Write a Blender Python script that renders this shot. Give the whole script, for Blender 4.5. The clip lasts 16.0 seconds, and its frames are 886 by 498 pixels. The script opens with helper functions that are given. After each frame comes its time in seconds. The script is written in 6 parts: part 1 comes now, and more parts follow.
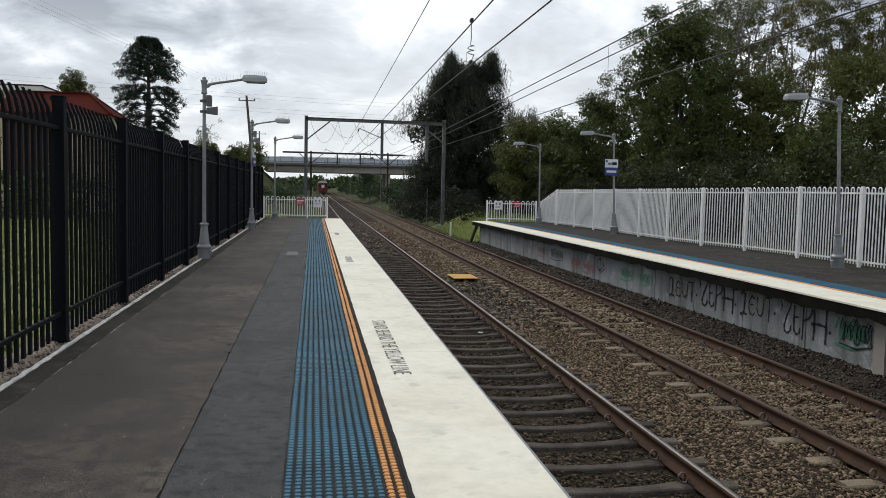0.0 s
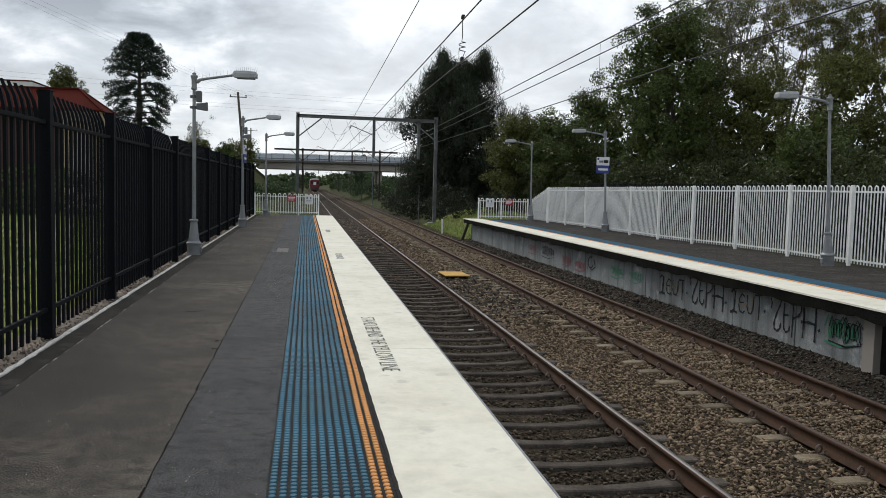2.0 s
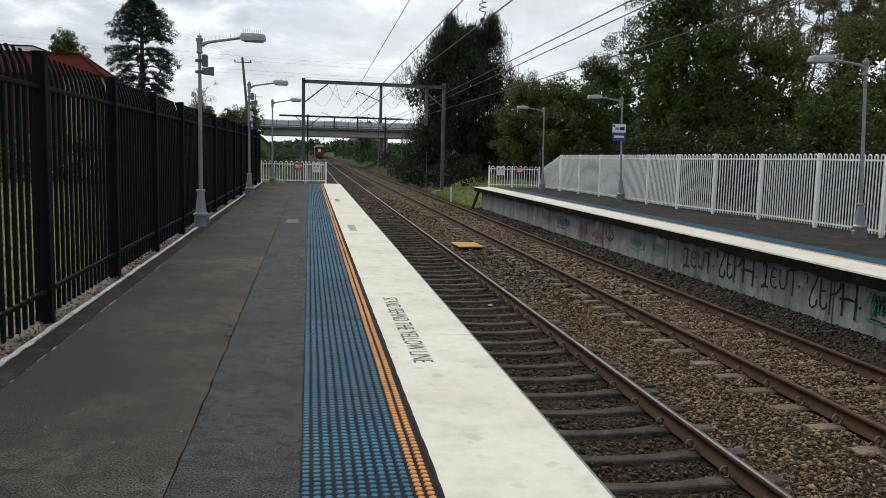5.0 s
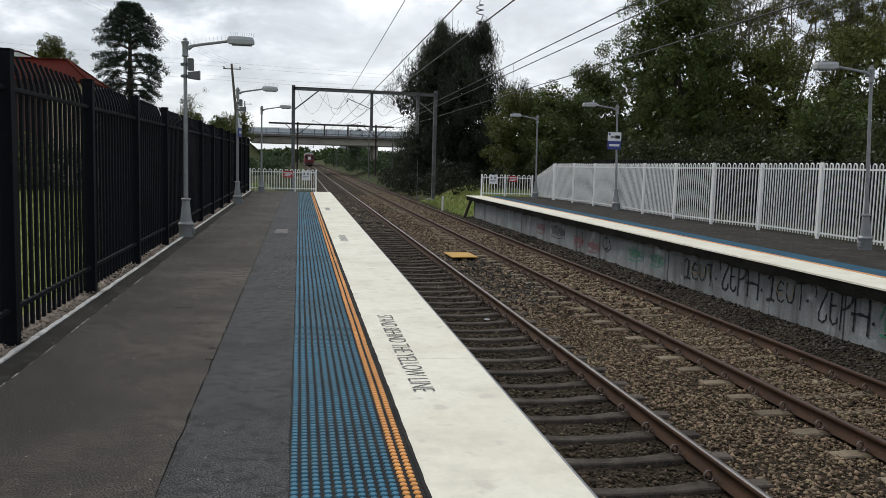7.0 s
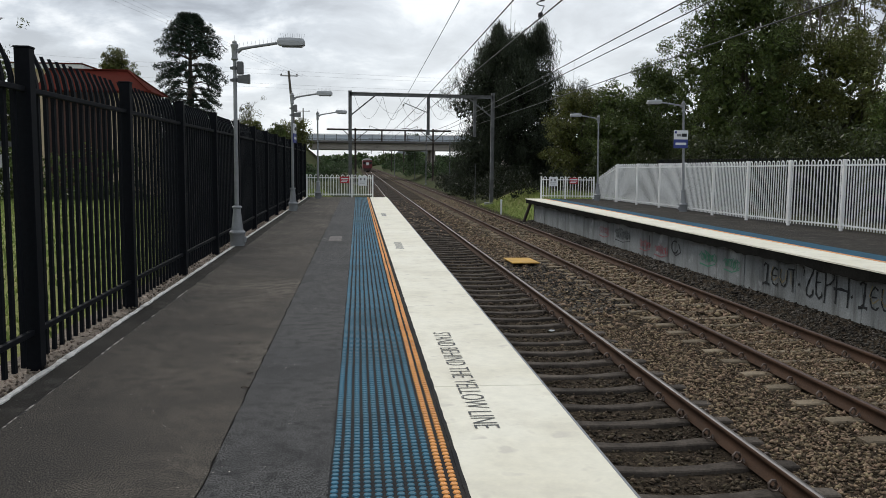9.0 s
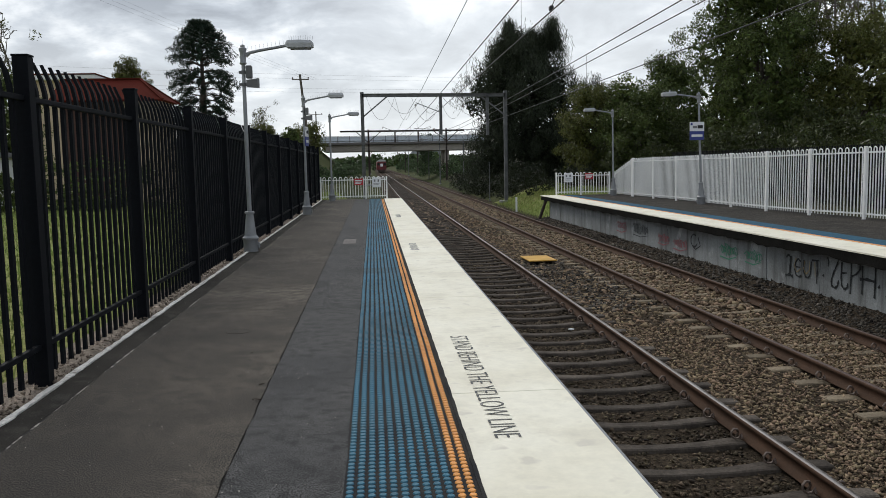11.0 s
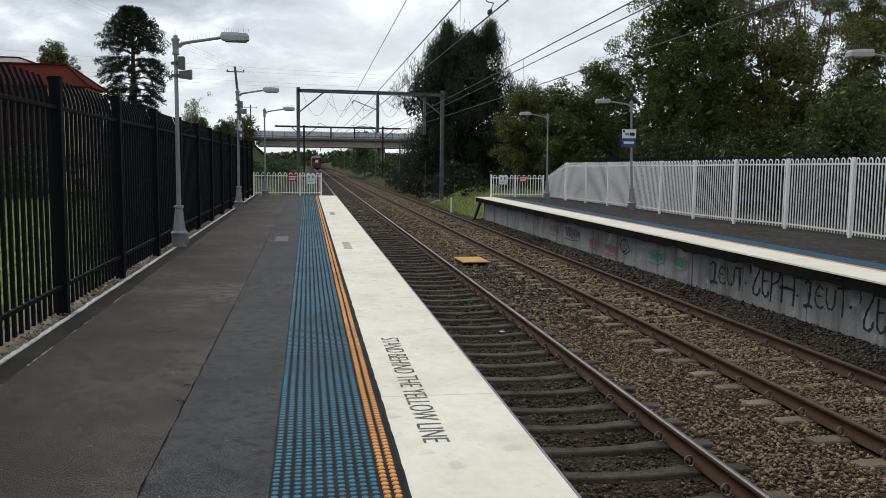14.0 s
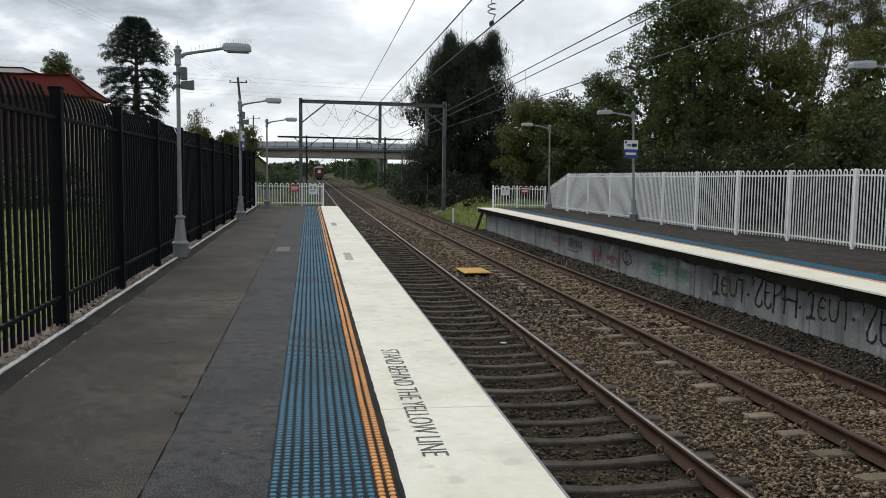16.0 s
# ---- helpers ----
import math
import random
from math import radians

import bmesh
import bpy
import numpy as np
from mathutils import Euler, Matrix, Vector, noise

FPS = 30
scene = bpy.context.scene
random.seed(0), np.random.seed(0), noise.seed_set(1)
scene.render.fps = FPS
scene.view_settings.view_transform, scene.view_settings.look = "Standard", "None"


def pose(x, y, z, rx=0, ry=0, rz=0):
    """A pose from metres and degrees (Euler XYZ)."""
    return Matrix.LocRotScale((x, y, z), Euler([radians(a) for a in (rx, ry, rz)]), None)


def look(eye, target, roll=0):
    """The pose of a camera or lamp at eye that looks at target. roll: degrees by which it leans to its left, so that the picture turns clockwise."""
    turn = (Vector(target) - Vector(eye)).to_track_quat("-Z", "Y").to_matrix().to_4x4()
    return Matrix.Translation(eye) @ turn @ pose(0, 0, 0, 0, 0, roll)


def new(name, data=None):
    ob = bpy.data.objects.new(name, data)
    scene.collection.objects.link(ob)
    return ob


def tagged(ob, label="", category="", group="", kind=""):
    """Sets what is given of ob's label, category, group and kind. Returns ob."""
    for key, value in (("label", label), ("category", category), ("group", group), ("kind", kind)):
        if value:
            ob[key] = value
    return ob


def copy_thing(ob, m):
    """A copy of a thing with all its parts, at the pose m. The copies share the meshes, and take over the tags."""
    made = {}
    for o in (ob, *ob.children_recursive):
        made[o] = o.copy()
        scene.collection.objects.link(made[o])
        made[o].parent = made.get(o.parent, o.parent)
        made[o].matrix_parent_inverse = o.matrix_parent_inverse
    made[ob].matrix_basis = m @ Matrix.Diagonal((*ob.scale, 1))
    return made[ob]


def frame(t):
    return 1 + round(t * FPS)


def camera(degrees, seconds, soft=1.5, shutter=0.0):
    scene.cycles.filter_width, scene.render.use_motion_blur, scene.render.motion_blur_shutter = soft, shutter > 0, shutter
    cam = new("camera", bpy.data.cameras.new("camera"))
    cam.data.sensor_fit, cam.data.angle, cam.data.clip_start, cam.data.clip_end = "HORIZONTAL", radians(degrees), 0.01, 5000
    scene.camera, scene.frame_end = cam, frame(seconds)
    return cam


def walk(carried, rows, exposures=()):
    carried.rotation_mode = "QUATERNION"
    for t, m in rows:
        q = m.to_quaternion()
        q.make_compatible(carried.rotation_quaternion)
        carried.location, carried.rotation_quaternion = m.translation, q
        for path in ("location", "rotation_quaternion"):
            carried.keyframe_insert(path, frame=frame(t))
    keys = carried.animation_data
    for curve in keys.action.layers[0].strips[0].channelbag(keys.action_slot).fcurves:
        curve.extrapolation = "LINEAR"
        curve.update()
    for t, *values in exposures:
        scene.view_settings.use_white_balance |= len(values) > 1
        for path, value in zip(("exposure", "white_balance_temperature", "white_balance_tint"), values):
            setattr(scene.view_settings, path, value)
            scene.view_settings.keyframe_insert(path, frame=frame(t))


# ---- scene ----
cam = camera(56.0, 16.0, soft=0.85)
PATH = [
    (0, (-1.321, 0.198, 1.591), (-1.013, 2.169, 1.445), 1.2),
    (0.5, (-1.327, 0.192, 1.591), (-1.008, 2.161, 1.45), 1.3),
    (1, (-1.339, 0.148, 1.605), (-1.011, 2.116, 1.465), 1.5),
    (1.5, (-1.313, 0.179, 1.59), (-0.983, 2.147, 1.449), 1.4),
    (2, (-1.292, 0.226, 1.577), (-0.965, 2.193, 1.426), 1.4),
    (2.5, (-1.292, 0.209, 1.581), (-0.984, 2.177, 1.407), 1.2),
    (3, (-1.316, 0.257, 1.597), (-1.06, 2.227, 1.367), 1.4),
    (3.5, (-1.354, 0.474, 1.601), (-1.134, 2.446, 1.35), 0.8),
    (4, (-1.415, 0.586, 1.608), (-1.149, 2.554, 1.373), 0.4),
    (4.2, (-1.427, 0.659, 1.603), (-1.127, 2.623, 1.369), 0.6),
    (6.3, (-1.433, 1.33, 1.626), (-1.111, 3.291, 1.406), 2.2),
    (6.5, (-1.43, 1.381, 1.624), (-1.094, 3.341, 1.411), 2.1),
    (7, (-1.43, 1.545, 1.605), (-1.089, 3.504, 1.395), 1.6),
    (7.5, (-1.322, 1.792, 1.602), (-1.041, 3.761, 1.394), 0.9),
    (8, (-1.328, 1.997, 1.587), (-1.115, 3.974, 1.374), 1.4),
    (10.3, (-1.295, 2.605, 1.575), (-1.127, 4.589, 1.385), -1.2),
    (10.5, (-1.28, 2.609, 1.578), (-1.124, 4.592, 1.378), -1.4),
    (11, (-1.289, 2.562, 1.574), (-1.126, 4.545, 1.369), -1.1),
    (11.5, (-1.292, 2.525, 1.577), (-1.084, 4.505, 1.387), -1.6),
    (12, (-1.29, 2.543, 1.571), (-1.024, 4.518, 1.398), -2.2),
    (12.5, (-1.282, 2.554, 1.575), (-0.972, 4.524, 1.413), -1.6),
    (13, (-1.285, 2.581, 1.581), (-0.947, 4.545, 1.411), -0.4),
    (13.5, (-1.297, 2.565, 1.602), (-0.949, 4.524, 1.4), 0.8),
    (14, (-1.28, 2.579, 1.6), (-0.96, 4.542, 1.392), 0.7),
    (14.5, (-1.263, 2.596, 1.603), (-0.978, 4.567, 1.413), -0.0),
    (15, (-1.249, 2.602, 1.606), (-0.971, 4.574, 1.42), -0.0),
    (15.5, (-1.254, 2.599, 1.61), (-0.955, 4.568, 1.426), 0.3),
    (16, (-1.26, 2.611, 1.603), (-0.945, 4.578, 1.42), 0.8),
]
walk(cam, [(t, look(eye, target, roll)) for t, eye, target, roll in PATH])

# ---------- world, sun ----------
world = bpy.data.worlds.new("overcast_sky")
scene.world = world
world.use_nodes = True
wn, wl = world.node_tree.nodes, world.node_tree.links
wn.clear()
w_out = wn.new("ShaderNodeOutputWorld")
w_bg = wn.new("ShaderNodeBackground")
w_sky = wn.new("ShaderNodeTexSky")
w_sky.sky_type = "NISHITA"
w_sky.sun_disc = False
w_sky.sun_elevation = radians(40)
w_sky.sun_rotation = radians(-30)
w_co = wn.new("ShaderNodeTexCoord")
w_sep = wn.new("ShaderNodeSeparateXYZ")
w_add = wn.new("ShaderNodeMath")
w_add.operation = "ADD"
w_add.inputs[1].default_value = 0.34
w_max = wn.new("ShaderNodeMath")
w_max.operation = "MAXIMUM"
w_max.inputs[1].default_value = 0.05
w_div = wn.new("ShaderNodeVectorMath")
w_div.operation = "DIVIDE"
w_com = wn.new("ShaderNodeCombineXYZ")
w_noise = wn.new("ShaderNodeTexNoise")
w_noise.inputs["Scale"].default_value = 3.4
w_noise.inputs["Detail"].default_value = 7.0
w_noise.inputs["Roughness"].default_value = 0.56
w_noise.inputs["Distortion"].default_value = 0.25
w_map = wn.new("ShaderNodeMapping")
w_map.inputs["Location"].default_value = (3.1, 0.4, 0.0)
w_ramp = wn.new("ShaderNodeValToRGB")
cr = w_ramp.color_ramp
cr.elements[0].position, cr.elements[0].color = 0.40, (0.27, 0.30, 0.35, 1)
cr.elements[1].position, cr.elements[1].color = 0.62, (0.87, 0.90, 0.93, 1)
e = cr.elements.new(0.51)
e.color = (0.47, 0.515, 0.575, 1)
w_hor = wn.new("ShaderNodeMapRange")
w_hor.inputs["From Min"].default_value = 0.0
w_hor.inputs["From Max"].default_value = 0.22
w_hor.inputs["To Min"].default_value = 0.72
w_hor.inputs["To Max"].default_value = 0.0
w_mixh = wn.new("ShaderNodeMix")
w_mixh.data_type = "RGBA"
w_mixh.inputs["B"].default_value = (0.83, 0.87, 0.90, 1)
w_scale = wn.new("ShaderNodeVectorMath")
w_scale.operation = "SCALE"
w_scale.inputs["Scale"].default_value = 0.08
w_mix = wn.new("ShaderNodeMix")
w_mix.data_type = "RGBA"
w_mix.inputs["Factor"].default_value = 0.92
wl.new(w_co.outputs["Generated"], w_sep.inputs[0])
wl.new(w_sep.outputs["Z"], w_max.inputs[0])
wl.new(w_max.outputs[0], w_add.inputs[0])
for k in ("X", "Y", "Z"):
    wl.new(w_add.outputs[0], w_com.inputs[k])
wl.new(w_co.outputs["Generated"], w_div.inputs[0])
wl.new(w_com.outputs[0], w_div.inputs[1])
wl.new(w_div.outputs[0], w_map.inputs["Vector"])
wl.new(w_map.outputs[0], w_noise.inputs["Vector"])
wl.new(w_noise.outputs["Fac"], w_ramp.inputs["Fac"])
wl.new(w_sep.outputs["Z"], w_hor.inputs["Value"])
wl.new(w_hor.outputs[0], w_mixh.inputs["Factor"])
wl.new(w_ramp.outputs["Color"], w_mixh.inputs["A"])
wl.new(w_sky.outputs["Color"], w_scale.inputs[0])
wl.new(w_scale.outputs[0], w_mix.inputs["A"])
# thinner cloud glowing round the hidden sun
w_dot = wn.new("ShaderNodeVectorMath")
w_dot.operation = "DOT_PRODUCT"
w_dot.inputs[1].default_value = Vector((0.20, 0.93, 0.30)).normalized()
w_glow = wn.new("ShaderNodeMapRange")
w_glow.inputs["From Min"].default_value = 0.925
w_glow.inputs["From Max"].default_value = 1.0
w_glow.inputs["To Max"].default_value = 0.5
w_glow.interpolation_type = "SMOOTHSTEP"
w_mixg = wn.new("ShaderNodeMix")
w_mixg.data_type = "RGBA"
w_mixg.inputs["B"].default_value = (0.875, 0.905, 0.925, 1)
wl.new(w_co.outputs["Generated"], w_dot.inputs[0])
wl.new(w_dot.outputs["Value"], w_glow.inputs["Value"])
wl.new(w_glow.outputs[0], w_mixg.inputs["Factor"])
wl.new(w_mixh.outputs["Result"], w_mixg.inputs["A"])
wl.new(w_mixg.outputs["Result"], w_mix.inputs["B"])
wl.new(w_mix.outputs["Result"], w_bg.inputs["Color"])
w_bg.inputs["Strength"].default_value = 1.2
wl.new(w_bg.outputs[0], w_out.inputs["Surface"])

sun_data = bpy.data.lights.new("sun", "SUN")
sun_data.energy = 1.5
sun_data.angle = radians(25)
sun_data.color = (1.0, 0.96, 0.90)
sun = new("sun", sun_data)
sun.matrix_world = look((-14.0, 24.0, 24.2), (0.0, 0.0, 0.0))


# ---------- materials ----------
def material(name, base, rough=0.7, metal=0.0, var=None, grain=None, bump=None, stain=None, rnd=None, island=False, spec=0.4, specks=None, streak=None, pores=None):
    """var: (scale, colour, amount); grain: (scale, amount); bump: (scale, strength, distance); stain: (scale, colour, low, high)."""
    m = bpy.data.materials.new(name)
    m.use_nodes = True
    n, l = m.node_tree.nodes, m.node_tree.links
    b = n["Principled BSDF"]
    b.inputs["Roughness"].default_value = rough
    b.inputs["Metallic"].default_value = metal
    b.inputs["Specular IOR Level"].default_value = spec
    geo = n.new("ShaderNodeNewGeometry")
    pos = geo.outputs["Position"]
    col = n.new("ShaderNodeRGB").outputs[0]
    col.default_value = (*base, 1)

    def tex(scale, detail=4.0, rough_=0.55):
        t = n.new("ShaderNodeTexNoise")
        t.inputs["Scale"].default_value = scale
        t.inputs["Detail"].default_value = detail
        t.inputs["Roughness"].default_value = rough_
        l.new(pos, t.inputs["Vector"])
        return t.outputs["Fac"]

    def ranged(src, a, b_, c, d):
        r = n.new("ShaderNodeMapRange")
        for k, v in zip(("From Min", "From Max", "To Min", "To Max"), (a, b_, c, d)):
            r.inputs[k].default_value = v
        l.new(src, r.inputs["Value"])
        return r.outputs[0]

    def mixed(a, colour, fac):
        x = n.new("ShaderNodeMix")
        x.data_type = "RGBA"
        l.new(a, x.inputs["A"])
        x.inputs["B"].default_value = (*colour, 1)
        l.new(fac, x.inputs["Factor"])
        return x.outputs["Result"]

    if var:
        col = mixed(col, var[1], ranged(tex(var[0], 3.0), 0.35, 0.65, 0.0, var[2]))
    if stain:
        col = mixed(col, stain[1], ranged(tex(stain[0], 6.0, 0.65), stain[2], stain[3], 0.0, 1.0))
    if streak:
        sq = n.new("ShaderNodeVectorMath")
        sq.operation = "MULTIPLY"
        sq.inputs[1].default_value = (1.0, 1.0, 0.10)
        l.new(pos, sq.inputs[0])
        st = n.new("ShaderNodeTexNoise")
        st.inputs["Scale"].default_value = streak[0]
        st.inputs["Detail"].default_value = 5.0
        st.inputs["Roughness"].default_value = 0.65
        l.new(sq.outputs[0], st.inputs["Vector"])
        col = mixed(col, streak[1], ranged(st.outputs["Fac"], streak[2], streak[3], 0.0, 0.85))
    if pores:
        col = mixed(col, pores[1], ranged(tex(pores[0], 2.0, 0.6), pores[2], pores[3], 0.0, 1.0))
    if specks:
        col = mixed(col, specks[1], ranged(tex(specks[0], 2.0, 0.6), specks[2], specks[3], 0.0, 1.0))
    if grain:
        g = n.new("ShaderNodeHueSaturation")
        half = grain[2] if len(grain) > 2 else 0.2
        l.new(ranged(tex(grain[0], 3.0, 0.7), 0.5 - half, 0.5 + half, 1 - grain[1], 1 + grain[1]), g.inputs["Value"])
        l.new(col, g.inputs["Color"])
        col = g.outputs[0]
    if rnd:
        src = geo.outputs["Random Per Island"]
        if not island:
            src = n.new("ShaderNodeObjectInfo").outputs["Random"]
        g = n.new("ShaderNodeHueSaturation")
        l.new(ranged(src, 0, 1, 1 - rnd, 1 + rnd), g.inputs["Value"])
        if island:
            mul = n.new("ShaderNodeMath")
            mul.operation = "MULTIPLY"
            mul.inputs[1].default_value = 7.31
            fr = n.new("ShaderNodeMath")
            fr.operation = "FRACT"
            l.new(src, mul.inputs[0])
            l.new(mul.outputs[0], fr.inputs[0])
            l.new(ranged(fr.outputs[0], 0, 1, 0.482, 0.518), g.inputs["Hue"])
        l.new(col, g.inputs["Color"])
        col = g.outputs[0]
    l.new(col, b.inputs["Base Color"])
    if bump:
        bp = n.new("ShaderNodeBump")
        bp.inputs["Strength"].default_value = bump[1]
        bp.inputs["Distance"].default_value = bump[2]
        l.new(tex(bump[0], 5.0, 0.65), bp.inputs["Height"])
        l.new(bp.outputs[0], b.inputs["Normal"])
    return m


def leaf_material(name, base, rnd=0.45):
    m = material(name, base, 0.42, rnd=rnd, island=True, spec=0.2, var=(0.35, tuple(c * 0.55 for c in base), 0.7))
    n, l = m.node_tree.nodes, m.node_tree.links
    b = n["Principled BSDF"]
    tr = n.new("ShaderNodeBsdfTranslucent")
    mx = n.new("ShaderNodeMixShader")
    mx.inputs[0].default_value = 0.28
    l.new(b.inputs["Base Color"].links[0].from_socket, tr.inputs["Color"])
    l.new(b.outputs[0], mx.inputs[1])
    l.new(tr.outputs[0], mx.inputs[2])
    l.new(mx.outputs[0], n["Material Output"].inputs["Surface"])
    return m


M_ASPH_OLD = material("old_asphalt", (0.128, 0.110, 0.087), 0.9, var=(0.35, (0.050, 0.045, 0.039), 0.95), grain=(110, 0.95, 0.06), pores=(8, (0.058, 0.051, 0.043), 0.47, 0.62), stain=(1.1, (0.050, 0.045, 0.039), 0.45, 0.66), bump=(170, 0.3, 0.005), specks=(85, (0.30, 0.28, 0.25), 0.67, 0.72), spec=0.2)
M_ASPH_NEW = material("new_asphalt", (0.062, 0.062, 0.062), 0.86, var=(0.5, (0.080, 0.078, 0.075), 0.8), grain=(110, 0.95, 0.06), pores=(10, (0.038, 0.038, 0.038), 0.50, 0.64), stain=(1.3, (0.040, 0.040, 0.040), 0.48, 0.70), bump=(160, 0.35, 0.006), specks=(90, (0.20, 0.20, 0.20), 0.66, 0.72), spec=0.2)
M_ASPH_STRIP = material("asphalt_strip", (0.052, 0.047, 0.040), 0.95, var=(0.8, (0.034, 0.031, 0.027), 0.9), grain=(110, 0.6, 0.09), stain=(2.5, (0.085, 0.078, 0.068), 0.54, 0.70), bump=(120, 0.8, 0.010), specks=(60, (0.20, 0.18, 0.16), 0.69, 0.75), spec=0.12)
M_SEAL = material("joint_filler", (0.016, 0.015, 0.014), 0.95, stain=(5.0, (0.13, 0.12, 0.105), 0.62, 0.70), spec=0.1)
M_SEAL_PALE = material("crumbling_joint_filler", (0.024, 0.022, 0.020), 0.9, stain=(4.0, (0.40, 0.37, 0.33), 0.50, 0.56))
M_KERB = material("pale_kerb", (0.80, 0.78, 0.74), 0.85, var=(1.5, (0.60, 0.57, 0.52), 0.8), grain=(40, 0.3), stain=(5.0, (0.22, 0.20, 0.17), 0.57, 0.66), bump=(40, 0.6, 0.01))
M_COPING = material("white_coping_paint", (0.87, 0.835, 0.70), 0.6, var=(1.1, (0.79, 0.745, 0.60), 0.9), grain=(9, 0.06), pores=(4.5, (0.66, 0.62, 0.52), 0.62, 0.72), stain=(2.2, (0.72, 0.68, 0.56), 0.52, 0.72), bump=(10, 0.2, 0.01))
M_CONC = material("weathered_concrete", (0.27, 0.275, 0.262), 0.88, var=(0.9, (0.15, 0.155, 0.148), 0.95), grain=(30, 0.15), stain=(2.6, (0.085, 0.088, 0.082), 0.55, 0.72), bump=(30, 0.3, 0.006))
# near-black: dark concrete, with the shade under the far coping put into its colour
M_CONC_AND_SHADE = material("dark_concrete_and_shade", (0.008, 0.008, 0.007), 0.97, var=(1.8, (0.020, 0.019, 0.017), 0.6), grain=(25, 0.4), bump=(20, 0.7, 0.02), spec=0.04)
M_BLUE = material("blue_stud", (0.034, 0.150, 0.228), 0.55, var=(1.3, (0.042, 0.128, 0.178), 0.8), grain=(60, 0.12), rnd=0.16, spec=0.3)
M_ORANGE = material("orange_stud", (0.82, 0.36, 0.085), 0.5, var=(1.3, (0.66, 0.27, 0.07), 0.7), rnd=0.10)
M_BLUE_FAR = material("worn_blue_tactile", (0.030, 0.105, 0.165), 0.75, var=(2.0, (0.025, 0.07, 0.11), 0.8), grain=(20, 0.3), spec=0.1)
M_STUDBED = material("stud_bed", (0.020, 0.021, 0.024), 0.9, var=(2.5, (0.042, 0.038, 0.033), 0.8), grain=(80, 0.4), bump=(90, 0.5, 0.006), spec=0.15)
M_BLACKPAINT = material("black_powder_coat", (0.0065, 0.0075, 0.010), 0.65, grain=(30, 0.2), spec=0.08)
M_WHITEPAINT = material("white_fence_paint", (0.88, 0.88, 0.86), 0.4, var=(2.0, (0.80, 0.80, 0.77), 0.6))
M_GALV = material("galvanised_steel", (0.28, 0.29, 0.30), 0.5, 0.35, var=(6.0, (0.20, 0.21, 0.22), 0.7), grain=(50, 0.1))
M_GALV_DARK = material("weathered_steel", (0.17, 0.175, 0.18), 0.6, 0.3, var=(2.0, (0.10, 0.10, 0.105), 0.8))
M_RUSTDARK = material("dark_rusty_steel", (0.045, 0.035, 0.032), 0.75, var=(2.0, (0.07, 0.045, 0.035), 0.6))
M_HEAD = material("lamp_head_grey", (0.40, 0.41, 0.42), 0.5, var=(5.0, (0.32, 0.33, 0.34), 0.7))
M_LENS = material("lamp_lens", (0.20, 0.205, 0.21), 0.25)
M_RAIL = material("rusty_rail_side", (0.056, 0.032, 0.020), 0.8, var=(3.0, (0.085, 0.046, 0.027), 0.8), grain=(60, 0.35), bump=(50, 0.3, 0.003), spec=0.2)
M_RAILTOP = material("worn_rail_head", (0.42, 0.38, 0.35), 0.30, 0.85, var=(1.4, (0.19, 0.145, 0.12), 0.7))
M_RAILTOP_DULL = material("dull_rail_head", (0.085, 0.05, 0.038), 0.55, 0.2, var=(1.4, (0.06, 0.035, 0.026), 0.6))
M_SLEEPER = material("dirty_sleeper", (0.108, 0.090, 0.074), 0.9, var=(3.0, (0.046, 0.038, 0.031), 0.95), grain=(35, 0.35), rnd=0.25, bump=(30, 0.6, 0.012), spec=0.2)
M_SLEEPER_PALE = material("pale_sleeper", (0.215, 0.172, 0.115), 0.92, var=(2.5, (0.13, 0.10, 0.066), 0.9), grain=(35, 0.3), rnd=0.25, bump=(30, 0.6, 0.012))
M_BALLAST = material("ballast_bed", (0.062, 0.048, 0.034), 0.95, var=(0.5, (0.044, 0.034, 0.024), 0.9), grain=(24, 0.8), bump=(20, 1.0, 0.06), spec=0.06)
M_STONE = material("ballast_stone", (0.208, 0.152, 0.097), 0.85, var=(0.7, (0.168, 0.121, 0.077), 0.7), rnd=0.7, island=True, grain=(40, 0.25), spec=0.25)
M_STONE_DARK = material("oily_ballast_stone", (0.098, 0.075, 0.049), 0.9, var=(0.5, (0.050, 0.038, 0.026), 0.95), rnd=0.8, island=True, grain=(40, 0.25), spec=0.25)
M_STONE_GREY = material("grey_bank_stone", (0.105, 0.093, 0.078), 0.92, var=(0.7, (0.055, 0.048, 0.040), 0.9), rnd=0.8, island=True, grain=(40, 0.25), spec=0.2)
M_WALL = material("stained_platform_wall", (0.300, 0.316, 0.314), 0.9, var=(0.9, (0.190, 0.200, 0.198), 0.9), grain=(30, 0.2), streak=(2.6, (0.070, 0.070, 0.064), 0.50, 0.70), stain=(1.5, (0.42, 0.43, 0.43), 0.58, 0.68), bump=(30, 0.4, 0.008))
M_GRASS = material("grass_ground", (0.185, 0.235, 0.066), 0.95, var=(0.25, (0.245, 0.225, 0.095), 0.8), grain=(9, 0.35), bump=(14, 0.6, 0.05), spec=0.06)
# darker copy of the grass, with bank shade worked into the colour
M_BANK = material("shade_toned_bank_grass", (0.048, 0.058, 0.025), 0.95, var=(0.15, (0.080, 0.085, 0.038), 0.8), grain=(6, 0.4), bump=(10, 0.8, 0.08), spec=0.06)
M_LITTER = material("leaf_litter", (0.050, 0.042, 0.028), 0.95, var=(0.4, (0.035, 0.045, 0.018), 0.9), grain=(8, 0.4), bump=(12, 0.8, 0.06), spec=0.06)
M_BLADE = leaf_material("grass_blade", (0.24, 0.30, 0.09), 0.35)
